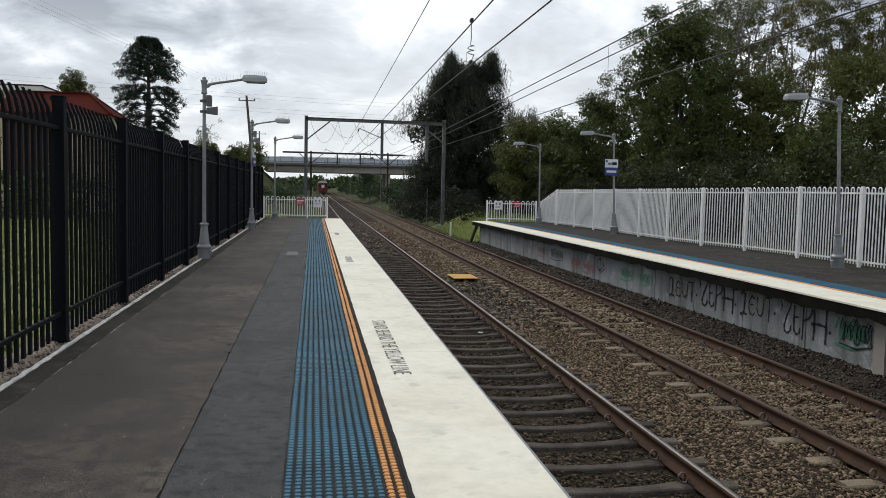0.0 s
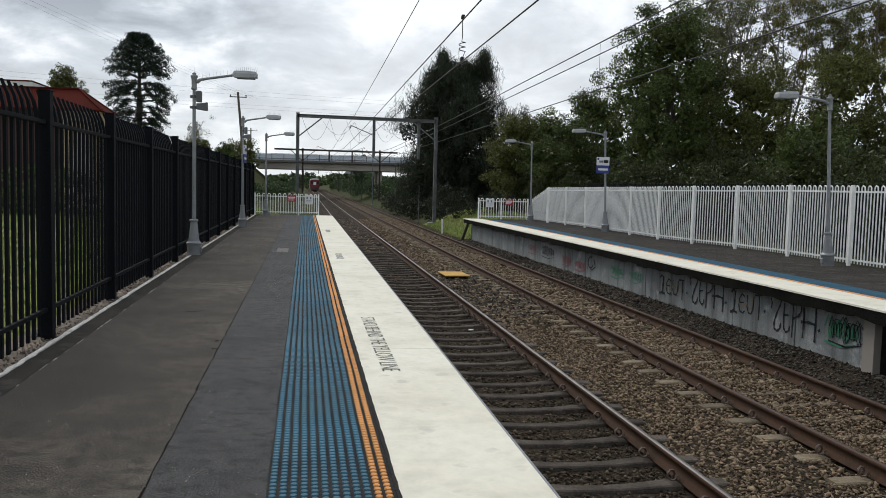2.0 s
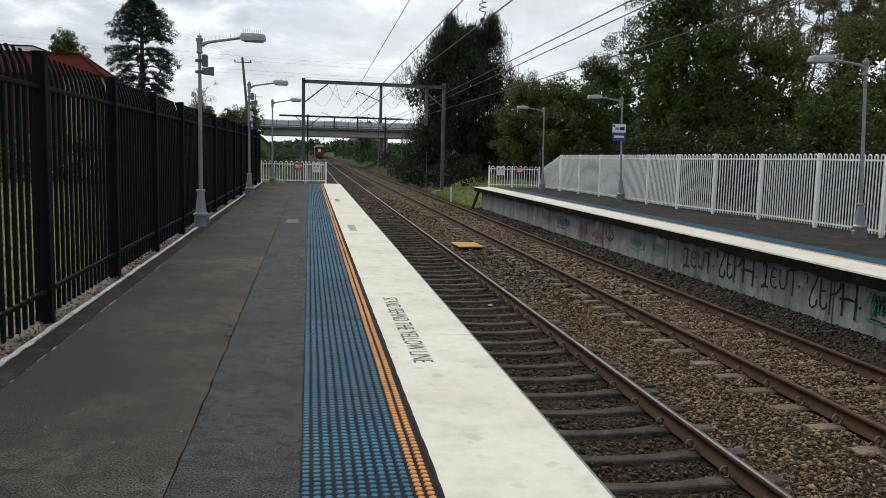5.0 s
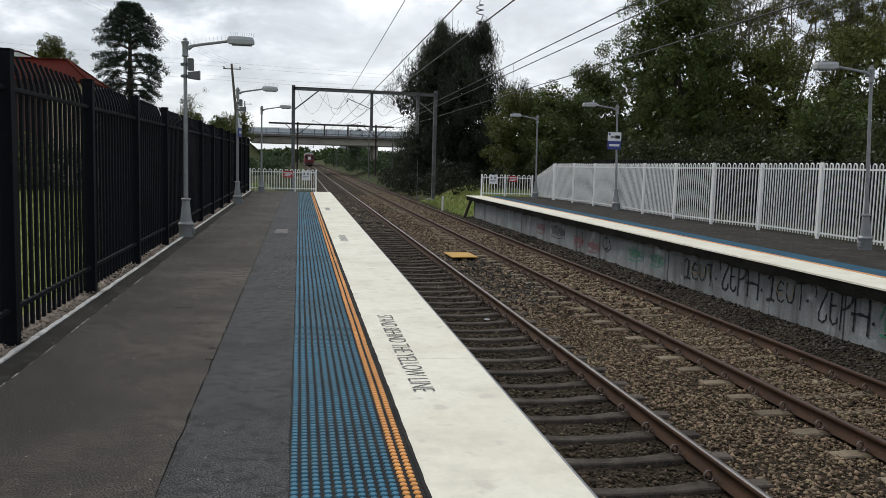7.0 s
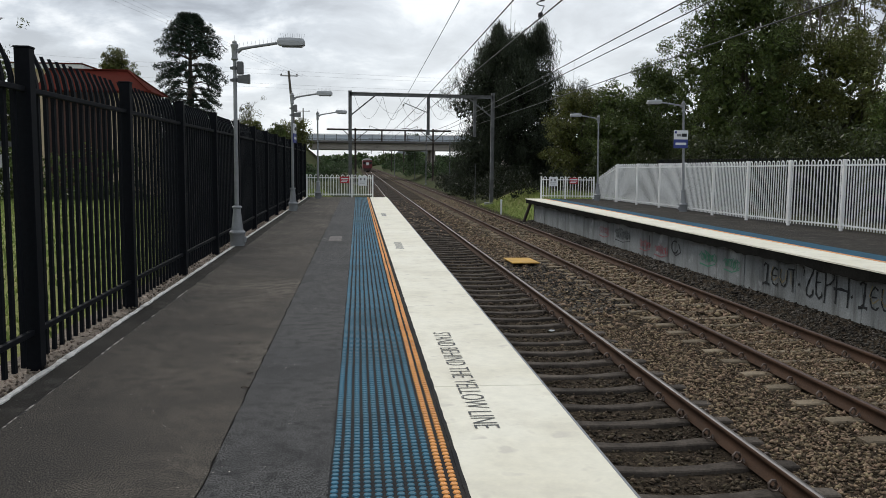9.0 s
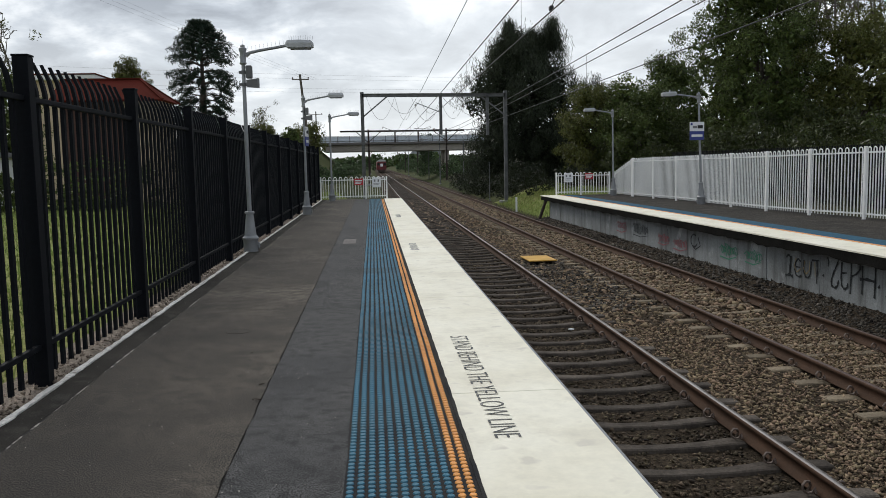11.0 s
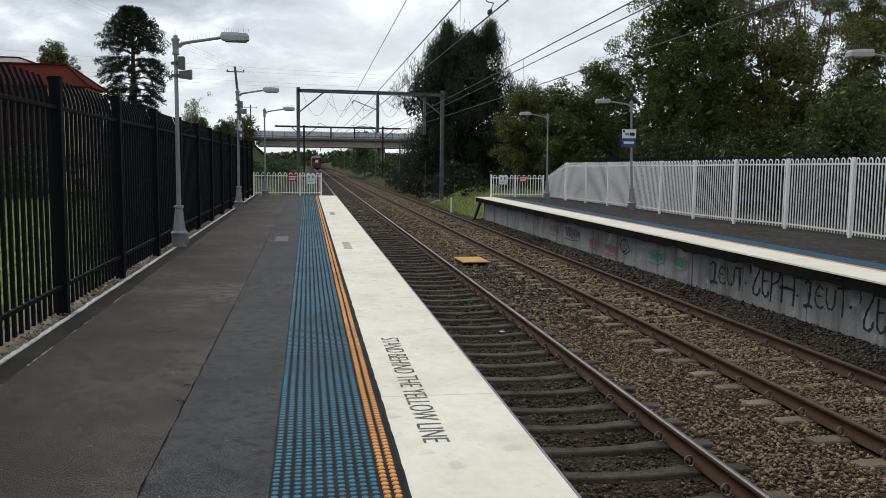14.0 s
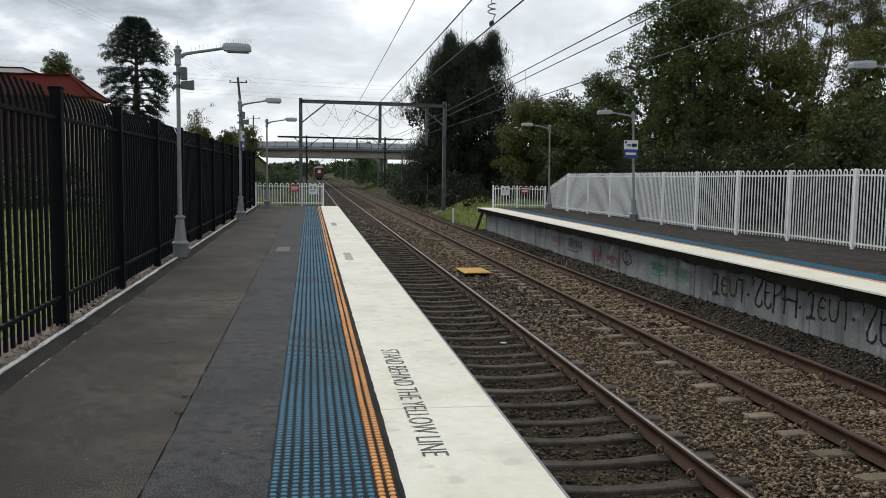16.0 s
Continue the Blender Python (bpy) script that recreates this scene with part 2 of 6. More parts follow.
M_DIRT = material("dry_gravel_verge", (0.24, 0.195, 0.155), 0.95, var=(2.0, (0.13, 0.105, 0.08), 0.9), grain=(60, 0.6), stain=(9, (0.42, 0.34, 0.28), 0.58, 0.66), bump=(60, 0.9, 0.015))
M_VERGESTONE = material("verge_stone", (0.26, 0.21, 0.165), 0.95, var=(2.0, (0.15, 0.12, 0.095), 0.9), rnd=0.7, island=True)
M_BARK = material("grey_brown_bark", (0.085, 0.070, 0.058), 0.95, var=(1.5, (0.045, 0.038, 0.032), 0.9), bump=(14, 0.8, 0.03))
M_BARK_PALE = material("pale_gum_bark", (0.20, 0.185, 0.165), 0.9, var=(1.2, (0.10, 0.085, 0.07), 0.9), bump=(10, 0.5, 0.02))
L_BROAD = leaf_material("broad_leaf", (0.096, 0.128, 0.038), 0.6)
L_BROAD_B = leaf_material("olive_leaf", (0.125, 0.137, 0.040), 0.55)
L_GUM = leaf_material("gum_leaf", (0.118, 0.128, 0.040), 0.5)
L_YELLOW = leaf_material("yellowish_leaf", (0.165, 0.148, 0.030), 0.5)
L_CAS = leaf_material("casuarina_needle", (0.046, 0.058, 0.034), 0.6)
# leaf colour darkened to hold the shade beneath the she-oak
L_SHADE = leaf_material("deep_shade_toned_leaf", (0.024, 0.031, 0.015), 0.5)
L_PINE = leaf_material("pine_leaf", (0.022, 0.040, 0.024), 0.45)
# darker leaf copy; shade under the trees is part of this colour
L_UNDER = leaf_material("shade_toned_undergrowth_leaf", (0.053, 0.066, 0.023), 0.55)
L_FAR_DARK = leaf_material("far_dark_leaf", (0.060, 0.096, 0.038), 0.6)
L_FAR = leaf_material("far_leaf", (0.085, 0.125, 0.046), 0.5)
M_ROOF = material("red_tin_roof", (0.098, 0.020, 0.014), 0.85, var=(0.6, (0.070, 0.016, 0.011), 0.8), spec=0.02)
M_BRICK = material("dark_brick_wall", (0.085, 0.045, 0.036), 0.9, var=(0.8, (0.055, 0.032, 0.027), 0.8), grain=(12, 0.2))
M_CREAM = material("cream_render", (0.52, 0.42, 0.30), 0.85, var=(1.0, (0.42, 0.33, 0.24), 0.6))
M_BRIDGE = material("bridge_concrete", (0.40, 0.365, 0.315), 0.85, var=(0.2, (0.29, 0.26, 0.23), 0.8), stain=(0.6, (0.2, 0.18, 0.16), 0.6, 0.75))
M_BRIDGE_DARK = material("bridge_parapet_concrete", (0.15, 0.14, 0.13), 0.9, var=(0.3, (0.10, 0.095, 0.09), 0.8))
M_MESHPANEL = material("grey_screen_panel", (0.60, 0.65, 0.71), 0.5)
M_TRAIN = material("maroon_train_paint", (0.16, 0.022, 0.024), 0.45, var=(0.8, (0.11, 0.016, 0.018), 0.6))
M_TRAINROOF = material("silver_train_roof", (0.50, 0.50, 0.49), 0.5)
M_GLASSDARK = material("dark_window_glass", (0.015, 0.017, 0.02), 0.1)
M_RED = material("red_sign", (0.42, 0.03, 0.04), 0.45)
M_WHITE = material("white_sign", (0.72, 0.73, 0.74), 0.45)
M_NAVY = material("navy_sign", (0.035, 0.05, 0.22), 0.45)
M_GREYSIGN = material("grey_print", (0.18, 0.18, 0.19), 0.5)
M_LETTER = material("dark_stencil_paint", (0.075, 0.078, 0.080), 0.7, stain=(14.0, (0.40, 0.39, 0.36), 0.58, 0.75))
M_YELLOW = material("yellow_board", (0.62, 0.36, 0.06), 0.6, var=(2.0, (0.45, 0.25, 0.05), 0.8))
M_WIRE = material("dark_wire", (0.03, 0.03, 0.032), 0.5, 0.4)
M_WIRE_FAINT = material("weathered_line", (0.16, 0.17, 0.18), 0.6, 0.2)
M_CERAMIC = material("brown_insulator", (0.10, 0.06, 0.05), 0.3)
M_SPRAYBLACK = material("black_spray_paint", (0.018, 0.020, 0.021), 0.75)
M_SPRAYGOLD = material("ochre_spray_paint", (0.30, 0.23, 0.11), 0.7)
M_SPRAYRED = material("red_spray_paint", (0.30, 0.08, 0.09), 0.7)
M_SPRAYGREEN = material("green_spray_paint", (0.06, 0.26, 0.15), 0.7)
M_WOODPOLE = material("grey_timber_pole", (0.13, 0.115, 0.10), 0.9, var=(2.0, (0.08, 0.07, 0.06), 0.8))
M_METALPLATE = material("drain_plate", (0.085, 0.085, 0.09), 0.6, 0.2, grain=(30, 0.3))


# ---------- mesh helpers ----------
def mesh_from(name, verts, faces, mats, mat_index=None, smooth=False):
    """A mesh from numpy arrays: verts (n, 3), faces (m, k)."""
    me = bpy.data.meshes.new(name)
    verts = np.asarray(verts, dtype=np.float32)
    faces = np.asarray(faces, dtype=np.int32)
    k = faces.shape[1]
    me.vertices.add(len(verts))
    me.vertices.foreach_set("co", verts.ravel())
    me.loops.add(faces.size)
    me.loops.foreach_set("vertex_index", faces.ravel())
    me.polygons.add(len(faces))
    me.polygons.foreach_set("loop_start", np.arange(0, faces.size, k, dtype=np.int32))
    if mat_index is not None:
        me.polygons.foreach_set("material_index", np.asarray(mat_index, dtype=np.int32))
    if smooth:
        me.polygons.foreach_set("use_smooth", np.ones(len(faces), dtype=bool))
    me.update(calc_edges=True)
    for m in mats if isinstance(mats, (list, tuple)) else [mats]:
        me.materials.append(m)
    return me


def finish(name, bm, mats, smooth=None):
    bmesh.ops.recalc_face_normals(bm, faces=bm.faces)
    me = bpy.data.meshes.new(name)
    if smooth is not None:
        for f in bm.faces:
            f.smooth = True
        for e_ in bm.edges:
            if len(e_.link_faces) == 2 and e_.calc_face_angle(0) > radians(smooth):
                e_.smooth = False
    bm.to_mesh(me)
    bm.free()
    for m in mats if isinstance(mats, (list, tuple)) else [mats]:
        me.materials.append(m)
    return me


def part(name, bm, mat, parent=None, label="", smooth=None):
    me = bm if isinstance(bm, bpy.types.Mesh) else finish(name, bm, mat, smooth)
    ob = new(name, me)
    if parent:
        ob.parent = parent
    if label:
        tagged(ob, label)
    return ob


def piece(name, me, parent, x=0.0, y=0.0, z=0.0, rz=0.0, scale=None):
    ob = new(name, me)
    ob.parent = parent
    ob.location = (x, y, z)
    ob.rotation_euler = (0, 0, rz)
    if scale:
        ob.scale = scale
    return ob


def thing(name, label, category, x=0.0, y=0.0, z=0.0, rz=0.0, group="", kind=""):
    ob = new(name)
    ob.location, ob.rotation_euler = (x, y, z), (0, 0, radians(rz))
    return tagged(ob, label, category, group, kind)


def box(bm, x0, x1, y0, y1, z0, z1, bevel=0.0, rot=None, seg=1):
    vs = [bm.verts.new((x, y, z)) for x in (x0, x1) for y in (y0, y1) for z in (z0, z1)]
    fs = [bm.faces.new([vs[i] for i in q]) for q in ((0, 1, 3, 2), (4, 6, 7, 5), (0, 4, 5, 1), (2, 3, 7, 6), (0, 2, 6, 4), (1, 5, 7, 3))]
    if rot is not None:
        bmesh.ops.transform(bm, matrix=rot, verts=vs)
    if bevel:
        es = list({e_ for f in fs for e_ in f.edges})
        bmesh.ops.bevel(bm, geom=es, offset=bevel, segments=seg, affect="EDGES", profile=0.5)
    return bm


def tube(bm, pts, radii, seg=8, cap=True):
    pts = [Vector(p) for p in pts]
    if not isinstance(radii, (list, tuple)):
        radii = [radii] * len(pts)
    rings = []
    up = Vector((0, 0, 1))
    side0 = None
    for i, p in enumerate(pts):
        d = (pts[min(i + 1, len(pts) - 1)] - pts[max(i - 1, 0)]).normalized()
        side = d.cross(up if abs(d.z) < 0.95 else Vector((0, 1, 0))).normalized()
        if side0 is not None and side.dot(side0) < 0:
            side = -side
        side0 = side
        other = d.cross(side)
        rings.append([bm.verts.new(p + radii[i] * (math.cos(a) * side + math.sin(a) * other)) for a in (2 * math.pi * j / seg for j in range(seg))])
    for a, b in zip(rings, rings[1:]):
        for j in range(seg):
            bm.faces.new((a[j], a[(j + 1) % seg], b[(j + 1) % seg], b[j]))
    if cap:
        bm.faces.new(rings[0])
        bm.faces.new(rings[-1])
    return bm


def lathe(bm, profile, seg=16, x=0.0, y=0.0):
    """profile: (radius, z) from bottom to top."""
    return tube_z(bm, [(x, y, z, r) for r, z in profile], seg)


def tube_z(bm, rows, seg):
    rings = [[bm.verts.new((x + r * math.cos(2 * math.pi * j / seg), y + r * math.sin(2 * math.pi * j / seg), z)) for j in range(seg)] for x, y, z, r in rows]
    for a, b in zip(rings, rings[1:]):
        for j in range(seg):
            bm.faces.new((a[j], a[(j + 1) % seg], b[(j + 1) % seg], b[j]))
    bm.faces.new(rings[0][::-1])
    bm.faces.new(rings[-1])
    return bm


def BM():
    return bmesh.new()


def strip(x0, x1, y0, y1, z, depth, step, wob, seed):
    """A slab laid along y with slightly ragged long edges."""
    rng = random.Random(seed)
    bm = BM()
    n = max(1, int((y1 - y0) / step))
    rows = []
    for i in range(n + 1):
        y = y0 + (y1 - y0) * i / n
        a, b = x0 + rng.uniform(-wob, wob), x1 + rng.uniform(-wob, wob)
        rows.append([bm.verts.new(c) for c in ((a, y, z - depth), (a, y, z), (b, y, z), (b, y, z - depth))])
    for r, s in zip(rows, rows[1:]):
        for j in range(4):
            bm.faces.new((r[j], r[(j + 1) % 4], s[(j + 1) % 4], s[j]))
    bm.faces.new(rows[0])
    bm.faces.new(rows[-1])
    return bm


# ---------- setting: ground and track bed ----------
R1L, R1R, R2L, R2R = 0.76, 2.30, 4.24, 5.80
RAIL_Z = -1.0
BED_Z = -1.205
XF = -3.80
P_END = 41.3


def ground_height(x, y):
    """Rail cutting between low grassy banks."""
    s = min(1.0, max(0.0, (-2.4 - x) / 1.6))
    left = -1.45 + (1.32 if y < 44 else 1.05) * s * s * (3 - 2 * s)
    s = min(1.0, max(0.0, (x - 7.2) / 4.5))
    right = 1.35 * s * s * (3 - 2 * s) if x > 3 else 0.0
    far = 1.2 * min(1.0, max(0.0, (abs(x) - 40) / 300))
    return left + right + far


gx = [-3000, -1500, -700, -300, -150, -80, -50, -35, -25, -18, -13, -10, -8, -6.5, -5.4, -4.6, -4.0, -3.4, -2.8, -2.2, -1.2, 0, 3, 6.8, 7.5, 8.2, 9, 10, 11, 12, 14, 17, 21, 27, 35, 50, 80, 150, 300, 700, 1500, 3000]
gy = [-400, -100, -40, -15, 0, 6, 12, 18, 24, 30, 36, 40, 43, 44.5, 46, 50, 56, 64, 75, 90, 110, 130, 160, 200, 260, 350, 600, 1200, 3000]
gv = [(x, y, ground_height(x, y)) for y in gy for x in gx]
nx = len(gx)
gf = [(j * nx + i, j * nx + i + 1, (j + 1) * nx + i + 1, (j + 1) * nx + i) for j in range(len(gy) - 1) for i in range(nx - 1)]
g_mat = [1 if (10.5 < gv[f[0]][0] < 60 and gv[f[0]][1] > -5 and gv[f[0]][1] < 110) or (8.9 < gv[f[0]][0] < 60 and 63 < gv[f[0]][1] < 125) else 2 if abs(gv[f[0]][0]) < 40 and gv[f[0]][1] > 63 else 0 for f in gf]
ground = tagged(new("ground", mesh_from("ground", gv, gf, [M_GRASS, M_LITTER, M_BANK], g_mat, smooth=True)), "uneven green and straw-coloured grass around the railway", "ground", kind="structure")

# ballast bed, slightly hollow between the rails
rng = np.random.default_rng(4)
bx = np.array([-0.35, 0.0, 0.3, 0.76, 1.1, 1.53, 1.95, 2.30, 2.7, 3.1, 3.5, 3.9, 4.24, 4.6, 5.0, 5.4, 5.80, 6.2, 6.55, 6.95, 7.5, 8.7])
bh = np.array([-0.02, 0, 0, 0.0, -0.03, -0.04, -0.03, 0.0, 0.0, -0.02, -0.02, 0.0, 0.0, -0.03, -0.04, -0.03, 0.0, 0.06, 0.14, 0.22, 0.22, -0.1])
by = np.concatenate([np.arange(-10, 40, 0.5), np.arange(40, 140, 2.0), np.arange(140, 620, 20.0)])
bv = np.array([(x, y, BED_Z + (h if y < 41 or x < 6.2 else -0.12 * (x - 6.0)) + rng.uniform(-0.012, 0.012)) for y in by for x, h in zip(bx, bh)])
nb = len(bx)
bf = [(j * nb + i, j * nb + i + 1, (j + 1) * nb + i + 1, (j + 1) * nb + i) for j in range(len(by) - 1) for i in range(nb - 1)]
bed = tagged(new("ballast_bed", mesh_from("ballast_bed", bv, bf, M_BALLAST)), "grey-brown crushed stone bed under both tracks", "ballast", kind="structure")

ROCK_V = np.array([(1, 0, 0), (-1, 0, 0), (0, 1, 0), (0, -1, 0), (0, 0, 1), (0, 0, -1)], dtype=float) * 1.2
ROCK_F = np.array([(0, 2, 4), (2, 1, 4), (1, 3, 4), (3, 0, 4), (2, 0, 5), (1, 2, 5), (3, 1, 5), (0, 3, 5)])


def stones(name, n, x0, x1, y0, y1, size, seed, mat, power=1.0, low=0.0):
    r = np.random.default_rng(seed)
    c = np.empty((n, 3))
    c[:, 0] = r.uniform(x0, x1, n)
    c[:, 1] = y0 + (y1 - y0) * r.uniform(0, 1, n) ** power
    c[:, 2] = BED_Z + np.interp(c[:, 0], bx, bh) + r.uniform(-0.034, 0.022, n) - low
    # keep the sleeper tops and the rails mostly clear
    ph = np.abs(((c[:, 1] - 4.0) / 0.68) % 1.0 - 0.5) * 0.68
    on_sleeper = (ph > 0.24) & (((c[:, 0] > 0.35) & (c[:, 0] < 2.7)) | ((c[:, 0] > 3.85) & (c[:, 0] < 6.15)))
    between = (c[:, 0] > 4.30) & (c[:, 0] < 5.74)
    c[:, 2] += np.where(between, 0.035, 0.0)
    bare = np.where(between, 0.93, np.where(c[:, 0] > 5.8, 0.6, np.where(c[:, 0] < 2.3, 0.34, 0.15)))
    keep = ~(on_sleeper & (r.uniform(0, 1, n) > bare))
    for x in (R1L, R1R, R2L, R2R):
        keep &= np.abs(c[:, 0] - x) > 0.085
    c = c[keep]
    n = len(c)
    s = size * r.uniform(0.5, 1.3, (n, 1, 1)) * r.uniform(0.30, 1.50, (n, 1, 3))
    v = ROCK_V[None] * s * r.uniform(0.6, 1.3, (n, len(ROCK_V), 1)) + size * 0.32 * r.normal(size=(n, len(ROCK_V), 3))
    for i0, i1 in ((1, 2), (0, 1)):
        a = r.uniform(0, 2 * np.pi, n)
        ca, sa = np.cos(a)[:, None], np.sin(a)[:, None]
        p, q = v[..., i0].copy(), v[..., i1].copy()
        v[..., i0], v[..., i1] = p * ca - q * sa, p * sa + q * ca
    v[..., 2] *= 0.7
    v = v + c[:, None]
    f = ROCK_F[None] + (np.arange(n) * len(ROCK_V))[:, None, None]
    return tagged(new(name, mesh_from(name, v.reshape(-1, 3), f.reshape(-1, 3), mat)), "loose angular grey and brown track stones", "ballast", kind="stuff")


stones("ballast_stones", 29000, -0.05, 2.28, 4.6, 16.0, 0.0200, 1, M_STONE_DARK, 1.25)
stones("ballast_stones", 58000, 2.32, 5.95, 4.6, 16.0, 0.0222, 2, M_STONE, 1.2)
stones("bank_stones", 11000, 5.85, 6.93, 7.0, 18.0, 0.022, 8, M_STONE_GREY, 1.1)
stones("bank_stones", 7000, 5.85, 6.93, 18.0, 41.0, 0.034, 9, M_STONE_GREY)
stones("ballast_stones", 9000, -0.05, 2.28, 16.0, 34.0, 0.032, 3, M_STONE_DARK)
stones("ballast_stones", 13000, 2.32, 5.95, 16.0, 34.0, 0.040, 4, M_STONE)
stones("ballast_stones", 9000, -0.3, 6.2, 34.0, 66.0, 0.055, 5, M_STONE)
stones("grey_stones", 2600, 2.6, 4.05, 17.5, 25.5, 0.034, 10, M_STONE_GREY, 1.0, -0.01)
stones("ballast_stones", 1600, -0.05, 2.28, -8.0, 4.6, 0.045, 6, M_STONE_DARK)
stones("ballast_stones", 3000, 2.32, 6.90, -8.0, 4.6, 0.050, 7, M_STONE)


# ---------- tracks ----------
def rail_mesh(name, y0, y1, top):
    """Flat-bottomed rail profile run along y, the head's top in its own material."""
    prof = [(-0.070, -0.170), (-0.070, -0.158), (-0.012, -0.135), (-0.010, -0.050), (-0.035, -0.036), (-0.036, -0.010), (-0.027, 0.0),
            (0.027, 0.0), (0.036, -0.010), (0.035, -0.036), (0.010, -0.050), (0.012, -0.135), (0.070, -0.158), (0.070, -0.170)]
    ys = list(np.arange(y0, 60, 6.0)) + list(np.arange(60, y1 + 1, 40.0))
    k = len(prof)
    v = [(x, y, z) for y in ys for x, z in prof]
    f, mi = [], []
    for j in range(len(ys) - 1):
        for i in range(k):
            f.append((j * k + i, j * k + (i + 1) % k, (j + 1) * k + (i + 1) % k, (j + 1) * k + i))
            mi.append(1 if i == 6 else 0)
    me = mesh_from(name, v, f, [M_RAIL, top], mi)
    return me


def sleeper_mesh(name, mat):
    bm = BM()
    rows = [(-1.22, 0.090, -0.005), (-1.05, 0.096, 0.0), (-0.60, 0.092, 0.0), (-0.3, 0.078, -0.022), (0.0, 0.072, -0.028), (0.3, 0.078, -0.022), (0.60, 0.092, 0.0), (1.05, 0.096, 0.0), (1.22, 0.090, -0.005)]
    rings = [[bm.verts.new(c) for c in ((x, -w - 0.03, -0.2), (x, -w, z - 0.012), (x, -w + 0.015, z), (x, w - 0.015, z), (x, w, z - 0.012), (x, w + 0.03, -0.2))] for x, w, z in rows]
    for a, b in zip(rings, rings[1:]):
        for j in range(6):
            bm.faces.new((a[j], a[(j + 1) % 6], b[(j + 1) % 6], b[j]))
    bm.faces.new(rings[0])
    bm.faces.new(rings[-1])
    return finish(name, bm, mat)


def clip_mesh():
    """A sprung steel rail clip with its loop."""
    bm = BM()
    pts = [(0.045, -0.07, -0.012), (0.075, -0.05, -0.006)]
    pts += [(0.105 - 0.045 * math.cos(a), -0.035 + 0.010 * k, 0.034 + 0.045 * math.sin(a)) for k, a in enumerate(0.9 * i for i in range(8))]
    pts += [(0.06, 0.06, 0.0)]
    return finish("rail_clip", tube(bm, pts, 0.0125, 5), M_CLIP, 60)


M_CLIP = material("worn_spring_steel", (0.15, 0.115, 0.095), 0.5, 0.3, grain=(60, 0.3))
CLIP = clip_mesh()
SL_A, SL_B = sleeper_mesh("sleeper", M_SLEEPER), sleeper_mesh("sleeper", M_SLEEPER_PALE)
RM_BRIGHT = rail_mesh("rail", -10, 600, M_RAILTOP)
RM_DULL = rail_mesh("rail", -10, 600, M_RAILTOP_DULL)


def track(xl, xr, top, sl, label, phase=0.0):
    t = thing("railway_track", label, "railway track", kind="structure")
    for x in (xl, xr):
        piece("rail", top, t, x, 0, RAIL_Z)
    xc = (xl + xr) / 2
    r = random.Random(int(xc * 10))
    for i in range(-18, 100):
        y = 4.0 + 0.68 * (i - 3) + phase
        piece("sleeper", sl, t, xc + r.uniform(-0.03, 0.03), y + r.uniform(-0.02, 0.02), RAIL_Z - 0.172 + r.uniform(-0.006, 0.006), r.uniform(-0.012, 0.012))
        if 4 < y < 24:
            for x, side in ((xl, 1), (xl, -1), (xr, 1), (xr, -1)):
                piece("rail_clip", CLIP, t, x + 0.03 * side, y, RAIL_Z - 0.140, 0 if side > 0 else math.pi)
    bm = BM()
    for i in range(100, 300):
        y = 4.0 + 0.68 * (i - 3) + phase
        box(bm, xc - 1.22, xc + 1.22, y - 0.115, y + 0.115, RAIL_Z - 0.3, RAIL_Z - 0.172)
    far = part("far_sleepers", bm, sl.materials[0], t)
    tagged(far, kind="stuff")
    return t


track(R1L, R1R, RM_BRIGHT, SL_A, "railway track with one bright worn rail on dark sleepers", 0.08)
track(R2L, R2R, RM_DULL, SL_B, "railway track with rusty brown rails on pale sleeper ends")

# yellow board between the tracks
bm = BM()
box(bm, -0.38, 0.38, -0.6, 0.6, 0.0, 0.03, 0.006)
yb = tagged(part("cover_board", bm, M_YELLOW), "ochre yellow cover board on the stones between tracks", "cover board")
yb.location, yb.rotation_euler = (3.21, 25.2, BED_Z + 0.09), (0, 0, radians(2))
bm = BM()
for sx in (-0.30, 0.30):
    box(bm, sx - 0.04, sx + 0.04, -0.5, 0.5, -0.14, 0.0)
part("batten", bm, M_SLEEPER, yb)


# ---------- near platform ----------
plat = thing("platform_near", "asphalt station platform with white coping and tactile studs", "platform", kind="structure")
bm = BM()
box(bm, -3.9, -0.18, -12, P_END, -1.5, -0.30)
part("platform_wall", bm, M_CONC, plat)
bm = BM()
box(bm, -3.64, -0.80, -12, P_END, -0.30, -0.03)
part("platform_core", bm, M_CONC_AND_SHADE, plat)
part("asphalt_edge_strip", strip(-3.625, -3.425, -12, P_END, 0.0, 0.05, 0.35, 0.006, 1), M_ASPH_STRIP, plat)
part("asphalt_joint", strip(-3.445, -3.40, -12, P_END, -0.0025, 0.04, 0.5, 0.0, 9), M_SEAL_PALE, plat)
part("asphalt_old", strip(-3.413, -2.092, -12, P_END, 0.0, 0.05, 0.16, 0.007, 2), M_ASPH_OLD, plat)
part("asphalt_joint", strip(-2.12, -2.05, -12, P_END, -0.006, 0.04, 0.5, 0.0, 10), M_SEAL, plat)
part("asphalt_new", strip(-2.082, -1.46, -12, P_END, 0.0, 0.05, 0.16, 0.005, 3), M_ASPH_NEW, plat)
part("coping_joint", strip(-0.815, -0.794, -12, P_END, 0.0085, 0.03, 0.11, 0.003, 21), M_STUDBED, plat)
part("stud_bed", strip(-1.47, -0.798, -12, P_END, 0.0015, 0.05, 0.3, 0.004, 4), M_STUDBED, plat)
bm = strip(-4.12, -3.63, -12, P_END + 0.3, -0.035, 0.35, 0.3, 0.03, 5)
part("gravel_verge", bm, M_DIRT, plat)
